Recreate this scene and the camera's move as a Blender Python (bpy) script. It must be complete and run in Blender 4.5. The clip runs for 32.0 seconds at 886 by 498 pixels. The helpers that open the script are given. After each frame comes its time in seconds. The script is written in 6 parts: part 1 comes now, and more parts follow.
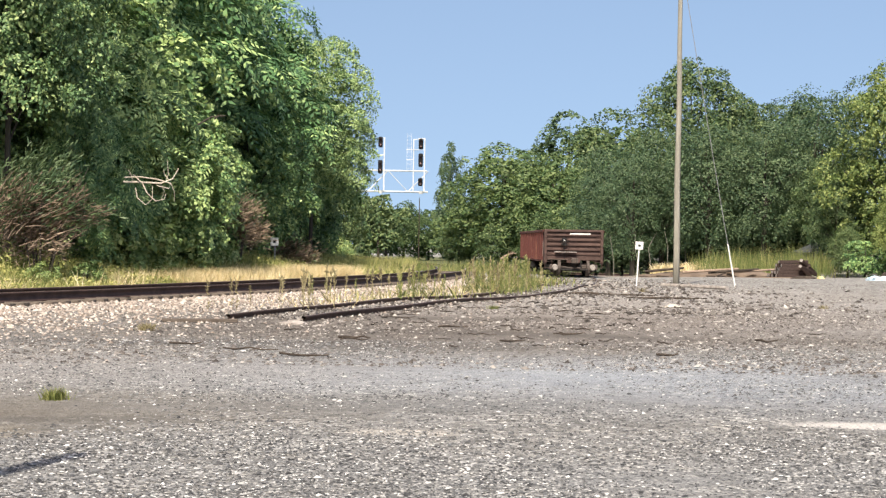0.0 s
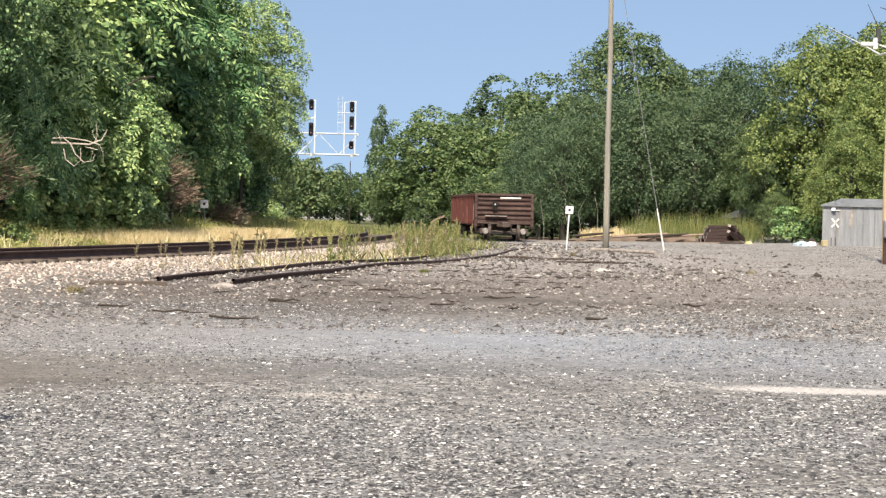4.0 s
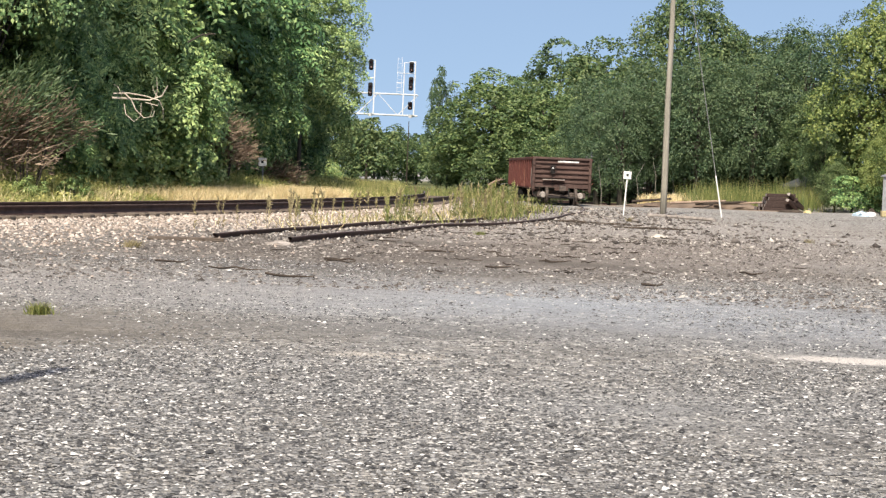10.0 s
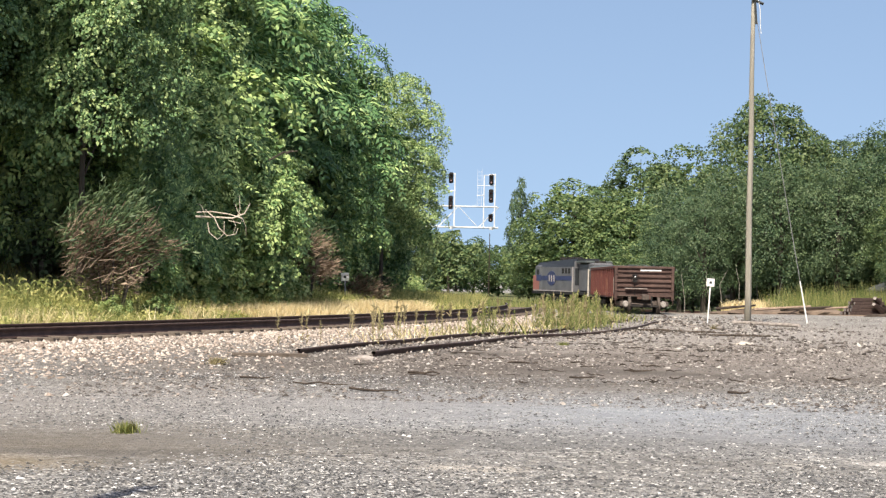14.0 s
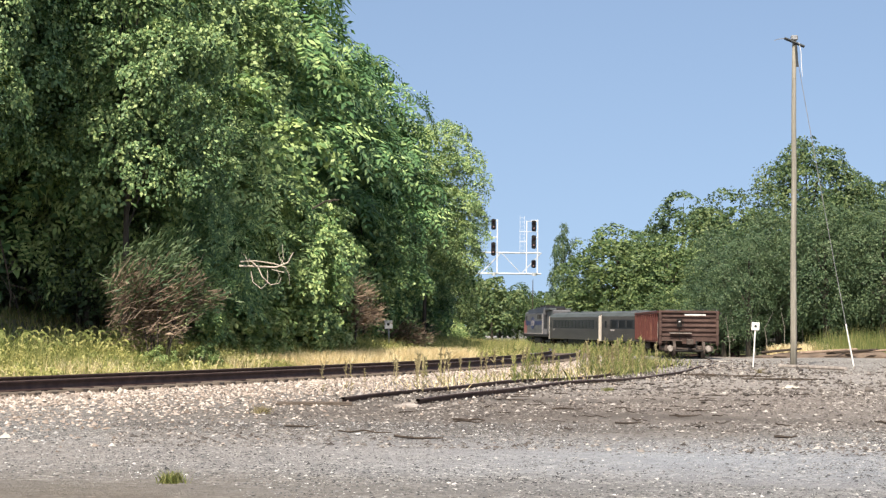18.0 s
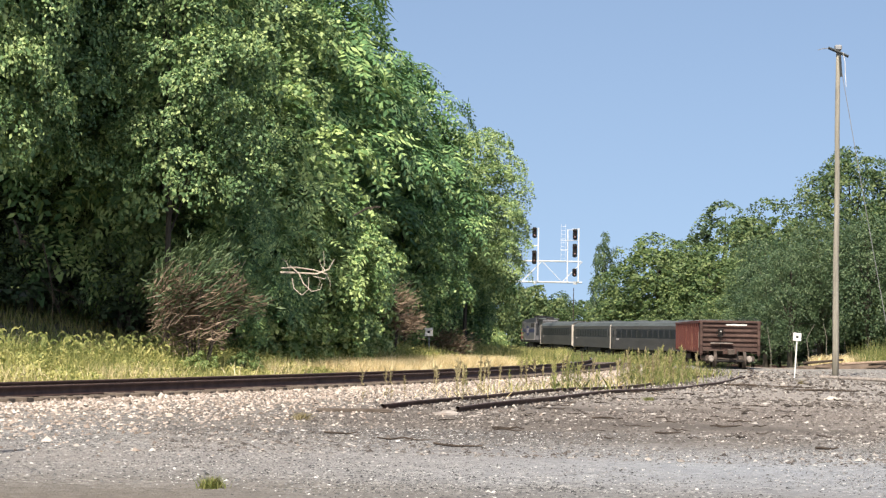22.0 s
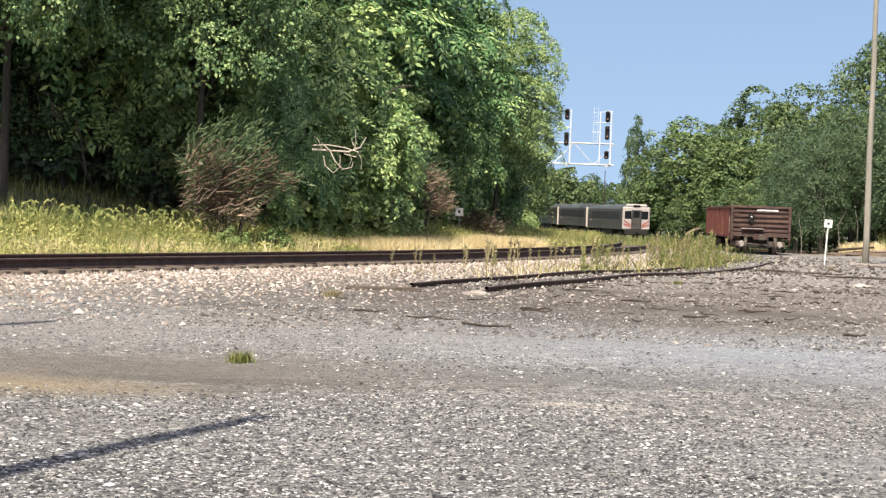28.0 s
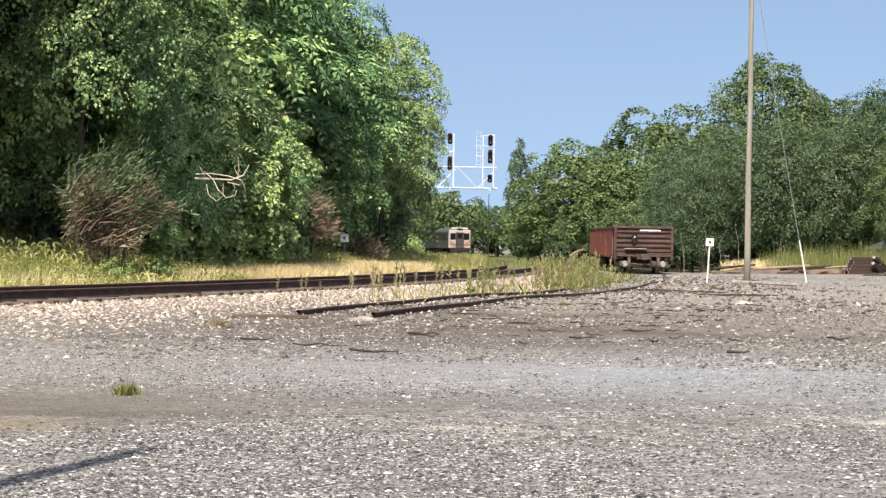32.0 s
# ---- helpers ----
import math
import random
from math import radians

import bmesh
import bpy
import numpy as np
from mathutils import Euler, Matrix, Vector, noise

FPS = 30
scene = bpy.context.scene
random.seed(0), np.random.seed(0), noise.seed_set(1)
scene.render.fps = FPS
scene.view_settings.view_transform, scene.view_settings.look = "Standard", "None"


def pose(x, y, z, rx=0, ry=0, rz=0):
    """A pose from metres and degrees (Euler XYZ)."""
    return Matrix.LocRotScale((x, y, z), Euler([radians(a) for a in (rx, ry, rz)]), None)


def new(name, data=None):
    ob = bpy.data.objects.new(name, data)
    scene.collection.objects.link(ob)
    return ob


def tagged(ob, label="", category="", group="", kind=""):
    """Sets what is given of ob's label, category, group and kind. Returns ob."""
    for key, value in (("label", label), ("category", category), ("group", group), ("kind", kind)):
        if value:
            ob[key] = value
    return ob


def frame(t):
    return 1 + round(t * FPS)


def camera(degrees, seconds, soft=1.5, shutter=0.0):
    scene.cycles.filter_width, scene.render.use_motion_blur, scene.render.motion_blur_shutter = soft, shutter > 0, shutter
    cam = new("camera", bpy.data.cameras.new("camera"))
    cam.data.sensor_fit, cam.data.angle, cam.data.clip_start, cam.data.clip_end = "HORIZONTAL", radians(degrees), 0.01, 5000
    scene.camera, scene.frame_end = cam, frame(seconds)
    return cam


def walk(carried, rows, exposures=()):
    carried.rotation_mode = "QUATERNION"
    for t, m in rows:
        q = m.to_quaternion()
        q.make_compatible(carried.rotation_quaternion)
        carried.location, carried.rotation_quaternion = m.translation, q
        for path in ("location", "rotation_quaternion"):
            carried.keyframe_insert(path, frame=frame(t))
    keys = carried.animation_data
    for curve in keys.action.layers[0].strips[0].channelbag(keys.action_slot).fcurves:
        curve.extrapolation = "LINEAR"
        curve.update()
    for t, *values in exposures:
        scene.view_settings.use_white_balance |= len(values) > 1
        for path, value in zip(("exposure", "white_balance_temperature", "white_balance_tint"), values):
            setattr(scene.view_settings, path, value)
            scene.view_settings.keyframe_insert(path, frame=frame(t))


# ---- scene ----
def aim(yaw, pitch, roll):
    """Camera pose at the hand-held standing point: degrees to the right, up, and of lean."""
    return pose(0, 0, 1.5) @ pose(0, 0, 0, 90 + pitch, 0, -yaw) @ pose(0, 0, 0, 0, 0, roll)


cam = camera(27.54, 32.0, soft=1.3)
walk(cam, [
    (0, aim(-0.000, -0.143, 0.958)), (0.5, aim(-0.287, -0.555, 1.220)), (1, aim(0.339, -0.556, 1.468)), (1.5, aim(1.630, -0.424, 1.496)),
    (2, aim(2.370, -0.439, 1.462)), (2.5, aim(2.478, -0.486, 1.330)), (4.5, aim(2.012, -1.626, 1.288)), (5, aim(1.718, -2.009, 1.337)),
    (5.5, aim(1.407, -2.458, 1.497)), (6, aim(1.256, -2.935, 1.800)), (6.5, aim(1.134, -3.473, 2.053)), (7, aim(1.166, -3.819, 2.249)),
    (7.5, aim(1.177, -3.893, 2.310)), (8, aim(1.171, -3.771, 2.369)), (8.5, aim(1.092, -3.436, 2.338)), (9, aim(0.929, -3.083, 2.416)),
    (9.5, aim(0.718, -2.743, 2.491)), (10, aim(0.478, -2.516, 2.437)), (10.5, aim(0.058, -2.258, 2.351)), (11, aim(-0.584, -1.949, 2.095)),
    (11.5, aim(-1.217, -1.489, 1.873)), (12, aim(-1.679, -1.016, 1.671)), (12.5, aim(-1.926, -0.495, 1.483)), (13, aim(-2.011, 0.030, 1.384)),
    (13.5, aim(-2.085, 0.565, 1.289)), (14, aim(-2.243, 0.947, 1.238)), (14.5, aim(-2.443, 1.192, 1.109)), (16.5, aim(-3.104, 1.870, 0.957)),
    (17, aim(-3.319, 2.140, 0.878)), (17.5, aim(-3.537, 2.345, 0.780)), (18, aim(-3.629, 2.409, 0.616)), (18.5, aim(-3.482, 2.396, 0.431)),
    (19, aim(-3.307, 2.319, 0.370)), (19.5, aim(-3.200, 2.299, 0.429)), (20, aim(-3.318, 2.312, 0.659)), (20.5, aim(-3.724, 2.346, 0.883)),
    (21, aim(-4.249, 2.415, 1.049)), (21.5, aim(-4.698, 2.514, 1.162)), (22, aim(-4.930, 2.636, 1.105)), (22.5, aim(-5.077, 2.703, 1.048)),
    (23, aim(-5.213, 2.684, 0.910)), (23.5, aim(-5.395, 2.667, 0.793)), (24, aim(-5.642, 2.665, 0.664)), (24.5, aim(-5.844, 2.747, 0.518)),
    (26.5, aim(-6.237, 2.697, 1.043)), (27, aim(-6.121, 1.961, 1.496)), (27.5, aim(-5.900, 0.619, 1.966)), (28, aim(-5.799, -1.195, 2.169)),
    (28.5, aim(-5.697, -2.777, 2.166)), (29, aim(-5.566, -3.529, 2.024)), (29.5, aim(-5.264, -3.333, 1.834)), (30, aim(-4.816, -2.321, 1.645)),
    (30.5, aim(-4.353, -1.258, 1.431)), (31, aim(-3.865, -0.560, 1.243)), (31.5, aim(-3.168, -0.250, 1.091)), (32, aim(-2.198, -0.293, 0.992)),
], exposures=((0, 0.72, 6880, 11), (3, 0.70, 6880, 11), (6, 0.60, 6880, 11), (9.5, 0.61, 6880, 11), (13, 0.69, 6880, 11), (32, 0.70, 6880, 11)))

# ---- light ----
SUN_TURN, SUN_HEIGHT = 14.0, 50.0      # the light travels ahead and to the right by SUN_TURN degrees
world = bpy.data.worlds.new("world")
scene.world = world
world.use_nodes = True
wn = world.node_tree
sky = wn.nodes.new("ShaderNodeTexSky")
sky.sky_type = "NISHITA"
sky.sun_disc = False
sky.sun_elevation = radians(SUN_HEIGHT)
sky.sun_rotation = radians(180 + SUN_TURN)
sky.air_density, sky.dust_density, sky.ozone_density = 1.0, 2.3, 1.5
up = wn.nodes.new("ShaderNodeVectorMath")       # the hazy rim of the sky stays below the tree line
up.operation = "MULTIPLY_ADD"
up.inputs[1].default_value = (1, 1, 0.7)
up.inputs[2].default_value = (0, 0, 0.2)
wn.links.new(wn.nodes.new("ShaderNodeTexCoord").outputs["Generated"], up.inputs[0])
wn.links.new(up.outputs[0], sky.inputs["Vector"])
wn.links.new(sky.outputs["Color"], wn.nodes["Background"].inputs["Color"])
wn.nodes["Background"].inputs["Strength"].default_value = 0.119
sun_data = bpy.data.lights.new("sun", "SUN")
sun_data.energy, sun_data.angle, sun_data.color = 5.0, radians(0.5), (1.0, 0.94, 0.83)
sun = new("sun", sun_data)
way = Vector((math.sin(radians(SUN_TURN)) * math.cos(radians(SUN_HEIGHT)), math.cos(radians(SUN_TURN)) * math.cos(radians(SUN_HEIGHT)), -math.sin(radians(SUN_HEIGHT))))
sun.matrix_world = Matrix.Translation((-30, -60, 60)) @ way.to_track_quat("-Z", "Y").to_matrix().to_4x4()


# ---- materials ----
def shader(name, rough=0.8, metal=0.0, spec=0.3):
    m = bpy.data.materials.new(name)
    m.use_nodes = True
    n = m.node_tree.nodes
    b = n["Principled BSDF"]
    b.inputs["Roughness"].default_value, b.inputs["Metallic"].default_value = rough, metal
    b.inputs["Specular IOR Level"].default_value = spec
    return m, n, m.node_tree.links, b


def ramp(n, stops):
    r = n.new("ShaderNodeValToRGB")
    e = r.color_ramp.elements
    while len(e) < len(stops):
        e.new(0.5)
    for k, (at, c) in zip(e, stops):
        k.position, k.color = at, (*c, 1)
    return r


def noise_node(n, l, coords, scale, detail=4, rough=0.6, stretch=None):
    t = n.new("ShaderNodeTexNoise")
    t.inputs["Scale"].default_value, t.inputs["Detail"].default_value, t.inputs["Roughness"].default_value = scale, detail, rough
    if stretch:
        mp = n.new("ShaderNodeMapping")
        mp.inputs["Scale"].default_value = stretch
        l.new(coords, mp.inputs["Vector"])
        coords = mp.outputs["Vector"]
    l.new(coords, t.inputs["Vector"])
    return t.outputs["Fac"]


def mix(n, l, fac, a, b, kind="MIX"):
    x = n.new("ShaderNodeMix")
    x.data_type, x.blend_type = "RGBA", kind
    for sock, v in ((x.inputs["Factor"], fac), (x.inputs["A"], a), (x.inputs["B"], b)):
        if isinstance(v, (int, float)):
            sock.default_value = v
        elif isinstance(v, tuple):
            sock.default_value = (*v, 1)
        else:
            l.new(v, sock)
    return x.outputs["Result"]


def worn(name, dark, light, scale=3.0, rough=0.8, metal=0.0, fine=40.0, bump=0.15, stain=None, stretch=None, spec=0.3):
    """A painted, rusty or weathered surface: two tones in patches, fine grain, optional stains, slight relief."""
    m, n, l, b = shader(name, rough, metal, spec)
    co = n.new("ShaderNodeTexCoord").outputs["Object"]
    big = noise_node(n, l, co, scale, 5, 0.65, stretch)
    small = noise_node(n, l, co, fine, 3, 0.6, stretch)
    r = ramp(n, [(0.3, dark), (0.7, light)])
    l.new(big, r.inputs["Fac"])
    g = ramp(n, [(0.3, (0.72, 0.72, 0.72)), (0.7, (1.0, 1.0, 1.0))])
    l.new(small, g.inputs["Fac"])
    c = mix(n, l, 0.8, r.outputs["Color"], g.outputs["Color"], "MULTIPLY")
    if stain:
        s = noise_node(n, l, co, scale * 0.6, 6, 0.75, stretch)
        k = ramp(n, [(0.55, (0, 0, 0)), (0.66, (1, 1, 1))])
        l.new(s, k.inputs["Fac"])
        c = mix(n, l, k.outputs["Color"], c, stain)
    l.new(c, b.inputs["Base Color"])
    if bump:
        bp = n.new("ShaderNodeBump")
        bp.inputs["Strength"].default_value, bp.inputs["Distance"].default_value = bump, 0.02
        l.new(small, bp.inputs["Height"])
        l.new(bp.outputs["Normal"], b.inputs["Normal"])
    return m


def leafy(name, dark, mid, light, glow=0.45, rough=0.5):
    """Leaves: each one its own tone, patches of tone over the crown, light passing through."""
    m, n, l, b = shader(name, rough, 0.0, 0.3)
    geo = n.new("ShaderNodeNewGeometry")
    obj = n.new("ShaderNodeObjectInfo")
    co = n.new("ShaderNodeTexCoord").outputs["Object"]
    patch = noise_node(n, l, co, 0.8, 3, 0.6)
    a = n.new("ShaderNodeMath")
    a.operation = "MULTIPLY_ADD"
    a.inputs[1].default_value = 0.5
    l.new(geo.outputs["Random Per Island"], a.inputs[0])
    l.new(patch, a.inputs[2])
    a2 = n.new("ShaderNodeMath")
    a2.operation = "MULTIPLY_ADD"
    a2.inputs[1].default_value = 0.22
    l.new(obj.outputs["Random"], a2.inputs[0])
    l.new(a.outputs[0], a2.inputs[2])
    r = ramp(n, [(0.45, dark), (0.85, mid), (1.0, light)])
    l.new(a2.outputs[0], r.inputs["Fac"])
    l.new(r.outputs["Color"], b.inputs["Base Color"])
    t = n.new("ShaderNodeBsdfTranslucent")
    warm = mix(n, l, 0.6, r.outputs["Color"], (1.0, 1.0, 0.7), "MULTIPLY")
    l.new(warm, t.inputs["Color"])
    x = n.new("ShaderNodeMixShader")
    x.inputs["Fac"].default_value = glow
    l.new(b.outputs[0], x.inputs[1])
    l.new(t.outputs[0], x.inputs[2])
    l.new(x.outputs[0], n["Material Output"].inputs["Surface"])
    return m


def speckled(name, stops, scale, bump=0.6):
    """Loose stones: each piece its own grey, tan or white."""
    m, n, l, b = shader(name, 0.9, 0.0, 0.2)
    geo = n.new("ShaderNodeNewGeometry")
    r = ramp(n, stops)
    l.new(geo.outputs["Random Per Island"], r.inputs["Fac"])
    co = n.new("ShaderNodeTexCoord").outputs["Object"]
    f = noise_node(n, l, co, scale, 3, 0.6)
    g = ramp(n, [(0.3, (0.75, 0.74, 0.72)), (0.7, (1, 1, 1))])
    l.new(f, g.inputs["Fac"])
    l.new(mix(n, l, 1.0, r.outputs["Color"], g.outputs["Color"], "MULTIPLY"), b.inputs["Base Color"])
    return m


def disc_mask(n, l, co, x, y, rx, ry, turn=0.0, edge=0.35):
    """1 inside an irregular oval on the ground, 0 outside."""
    mp = n.new("ShaderNodeMapping")
    mp.vector_type = "TEXTURE"
    mp.inputs["Location"].default_value = (x, y, 0)
    mp.inputs["Rotation"].default_value = (0, 0, radians(turn))
    mp.inputs["Scale"].default_value = (rx, ry, 50)
    l.new(co, mp.inputs["Vector"])
    ln = n.new("ShaderNodeVectorMath")
    ln.operation = "LENGTH"
    l.new(mp.outputs["Vector"], ln.inputs[0])
    ns = noise_node(n, l, co, 0.6, 8, 0.75)
    ad = n.new("ShaderNodeMath")
    ad.operation = "MULTIPLY_ADD"
    ad.inputs[1].default_value = 0.9
    l.new(ns, ad.inputs[0])
    l.new(ln.outputs["Value"], ad.inputs[2])
    mr = n.new("ShaderNodeMapRange")
    mr.inputs["From Min"].default_value, mr.inputs["From Max"].default_value = 1.35 - edge, 1.35 + edge
    mr.inputs["To Min"].default_value, mr.inputs["To Max"].default_value = 1, 0
    l.new(ad.outputs[0], mr.inputs["Value"])
    return mr.outputs["Result"]


def ground_material():
    m, n, l, b = shader("gravel_ground", 0.95, 0.0, 0.15)
    co = n.new("ShaderNodeTexCoord").outputs["Object"]
    v = n.new("ShaderNodeTexVoronoi")
    v.inputs["Scale"].default_value = 26.0
    l.new(co, v.inputs["Vector"])
    sep = n.new("ShaderNodeSeparateColor")
    l.new(v.outputs["Color"], sep.inputs[0])
    stones = ramp(n, [(0.0, (0.10, 0.098, 0.095)), (0.3, (0.275, 0.272, 0.267)), (0.75, (0.425, 0.42, 0.412)), (0.93, (0.56, 0.55, 0.535)), (1.0, (0.72, 0.70, 0.67))])
    l.new(sep.outputs[0], stones.inputs["Fac"])
    fines = ramp(n, [(0.3, (0.225, 0.223, 0.222)), (0.7, (0.375, 0.372, 0.37))])
    l.new(noise_node(n, l, co, 0.35, 6, 0.7), fines.inputs["Fac"])
    k = ramp(n, [(0.4, (0, 0, 0)), (0.6, (1, 1, 1))])
    l.new(noise_node(n, l, co, 0.9, 5, 0.7), k.inputs["Fac"])
    c = mix(n, l, k.outputs["Color"], fines.outputs["Color"], stones.outputs["Color"])
    speck = n.new("ShaderNodeTexVoronoi")
    speck.inputs["Scale"].default_value = 7.0
    l.new(co, speck.inputs["Vector"])
    sk = n.new("ShaderNodeSeparateColor")
    l.new(speck.outputs["Color"], sk.inputs[0])
    sr = ramp(n, [(0.0, (0.42, 0.41, 0.40)), (0.45, (0.85, 0.85, 0.85)), (0.8, (1.15, 1.14, 1.12)), (1.0, (1.75, 1.72, 1.66))])
    l.new(sk.outputs[1], sr.inputs["Fac"])
    c = mix(n, l, 0.35, c, sr.outputs["Color"], "MULTIPLY")
    speck2 = n.new("ShaderNodeTexVoronoi")
    speck2.inputs["Scale"].default_value = 13.0
    l.new(co, speck2.inputs["Vector"])
    sk2 = n.new("ShaderNodeSeparateColor")
    l.new(speck2.outputs["Color"], sk2.inputs[0])
    sr2 = ramp(n, [(0.0, (0.5, 0.49, 0.48)), (0.5, (0.9, 0.9, 0.9)), (0.85, (1.1, 1.1, 1.08)), (1.0, (1.7, 1.66, 1.6))])
    l.new(sk2.outputs[2], sr2.inputs["Fac"])
    c = mix(n, l, 0.4, c, sr2.outputs["Color"], "MULTIPLY")
    for sc, lo in ((0.25, 0.8), (2.2, 0.78), (6.5, 0.72)):
        mr = ramp(n, [(0.36, (lo, lo * 0.98, lo * 0.95)), (0.62, (1.0, 1.0, 1.0))])
        l.new(noise_node(n, l, co, sc, 6, 0.7), mr.inputs["Fac"])
        c = mix(n, l, 0.8, c, mr.outputs["Color"], "MULTIPLY")
    for x, y, rx, ry, turn, col, amount, edge in STAINS:
        msk = disc_mask(n, l, co, x, y, rx, ry, turn, edge)
        mm = n.new("ShaderNodeMath")
        mm.operation = "MULTIPLY"
        mm.inputs[1].default_value = amount
        l.new(msk, mm.inputs[0])
        c = mix(n, l, mm.outputs[0], c, col)
    l.new(c, b.inputs["Base Color"])
    bp = n.new("ShaderNodeBump")
    bp.inputs["Strength"].default_value, bp.inputs["Distance"].default_value = 0.7, 0.03
    l.new(v.outputs["Distance"], bp.inputs["Height"])
    b2 = n.new("ShaderNodeBump")
    b2.inputs["Strength"].default_value, b2.inputs["Distance"].default_value = 0.8, 0.09
    l.new(noise_node(n, l, co, 5.0, 7, 0.75), b2.inputs["Height"])
    l.new(bp.outputs["Normal"], b2.inputs["Normal"])
    l.new(b2.outputs["Normal"], b.inputs["Normal"])
    return m


# x, y, half-widths, turn, colour, amount, softness of the stains and patches on the yard
STAINS = [
    (-1.0, 32.5, 7.0, 8.0, -12, (0.115, 0.098, 0.086), 0.8, 0.5),
    (4.5, 39.0, 5.5, 9.0, -10, (0.19, 0.16, 0.14), 0.6, 0.6),
    (-2.5, 26.6, 4.6, 1.0, 3, (0.10, 0.088, 0.08), 0.7, 0.45),
    (1.5, 30.5, 5.0, 0.9, -4, (0.10, 0.088, 0.078), 0.65, 0.45),
    (0.2, 37.5, 4.0, 1.4, 5, (0.085, 0.074, 0.066), 0.7, 0.45),
    (6.0, 55.0, 9.0, 18.0, -8, (0.33, 0.295, 0.27), 0.4, 0.5),
    (1.3, 21.4, 4.2, 2.6, 4, (0.34, 0.38, 0.435), 0.45, 0.8),
    (5.0, 18.6, 5.0, 2.2, -6, (0.29, 0.32, 0.365), 0.4, 0.8),
    (-5.0, 20.8, 4.2, 2.6, 6, (0.27, 0.25, 0.235), 0.6, 0.6),
    (-1.0, 16.6, 4.5, 0.7, 4, (0.17, 0.17, 0.172), 0.5, 0.5),
    (5.0, 17.6, 4.0, 0.5, -3, (0.20, 0.20, 0.205), 0.45, 0.5),
    (2.0, 12.0, 3.4, 0.9, 5, (0.25, 0.255, 0.26), 0.4, 0.6),
    (-4.2, 15.7, 2.6, 1.9, 8, (0.14, 0.118, 0.092), 0.72, 0.75),
    (-4.9, 13.9, 1.3, 0.8, 0, (0.32, 0.25, 0.15), 0.6, 0.6),
    (-3.2, 15.1, 1.5, 0.35, 5, (0.11, 0.10, 0.09), 0.6, 0.45),
    (4.0, 15.7, 1.0, 0.36, 0, (0.53, 0.495, 0.465), 0.95, 0.3),
    (-0.25, 14.35, 0.45, 0.22, 0, (0.48, 0.44, 0.39), 0.7, 0.35),
    (-11.0, 12.0, 6.0, 5.0, 0, (0.22, 0.19, 0.15), 0.4, 0.4),
    (0.0, 260.0, 300.0, 150.0, 0, (0.10, 0.11, 0.045), 0.95, 0.2),
    (-60.0, 90.0, 46.0, 90.0, 10, (0.09, 0.10, 0.04), 0.95, 0.2),
    (42.0, 150.0, 40.0, 34.0, 0, (0.10, 0.10, 0.045), 0.95, 0.2),
    (17.0, 98.0, 9.0, 5.0, 10, (0.22, 0.15, 0.10), 0.8, 0.3),
]
GROUND = ground_material()
STEEL = worn("rusty_rail_steel", (0.045, 0.026, 0.022), (0.10, 0.06, 0.048), 4.0, 0.7, 0.1, 60.0, 0.2)
RAIL_TOP = worn("worn_rail_head", (0.14, 0.105, 0.09), (0.30, 0.265, 0.24), 6.0, 0.5, 0.5, 60.0, 0.05)
TIE = worn("weathered_tie_wood", (0.06, 0.045, 0.035), (0.17, 0.14, 0.115), 5.0, 0.9, 0.0, 50.0, 0.4, stretch=(1, 6, 6))
BALLAST = speckled("ballast_stone", [(0.0, (0.14, 0.11, 0.09)), (0.3, (0.29, 0.24, 0.205)), (0.7, (0.43, 0.37, 0.325)), (1.0, (0.60, 0.54, 0.48))], 30.0)
CINDER = speckled("brown_rubble", [(0.0, (0.055, 0.048, 0.044)), (0.45, (0.12, 0.105, 0.096)), (0.8, (0.22, 0.20, 0.185)), (1.0, (0.52, 0.49, 0.455))], 30.0)
CHIPS = speckled("gravel_chips", [(0.0, (0.035, 0.035, 0.037)), (0.35, (0.10, 0.101, 0.104)), (0.65, (0.215, 0.216, 0.218)), (0.9, (0.40, 0.397, 0.39)), (1.0, (0.78, 0.765, 0.74))], 60.0)
BARK = worn("tree_bark", (0.03, 0.026, 0.021), (0.09, 0.077, 0.062), 3.0, 0.95, 0.0, 30.0, 0.5, stretch=(1, 1, 0.25))
POLE_WOOD = worn("grey_pole_wood", (0.18, 0.168, 0.138), (0.33, 0.312, 0.265), 2.5, 0.9, 0.0, 30.0, 0.4, stain=(0.13, 0.115, 0.085), stretch=(4, 4, 0.12))
NEW_WOOD = worn("yellow_pole_wood", (0.37, 0.25, 0.155), (0.55, 0.41, 0.28), 1.2, 0.85, 0.0, 25.0, 0.25, stretch=(3, 3, 0.2))
# leaf blues sit slightly high: the bluish haze over shade is coloured in
LEAF_NEAR = leafy("broad_leaves", (0.045, 0.095, 0.042), (0.135, 0.23, 0.094), (0.345, 0.445, 0.185), 0.2)
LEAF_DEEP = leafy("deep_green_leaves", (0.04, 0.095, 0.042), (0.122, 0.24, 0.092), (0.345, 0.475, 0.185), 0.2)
LEAF_FRONT = leafy("mixed_green_leaves", (0.045, 0.10, 0.042), (0.145, 0.25, 0.094), (0.375, 0.485, 0.19), 0.2)
LEAF_SUNNY = leafy("sunny_yellow_green_leaves", (0.0473, 0.086, 0.0275), (0.122, 0.176, 0.0533), (0.267, 0.314, 0.103), 0.28)
LEAF_LIGHT = leafy("yellow_green_leaves", (0.031, 0.0645, 0.0267), (0.0791, 0.132, 0.0499), (0.181, 0.237, 0.0903), 0.28)
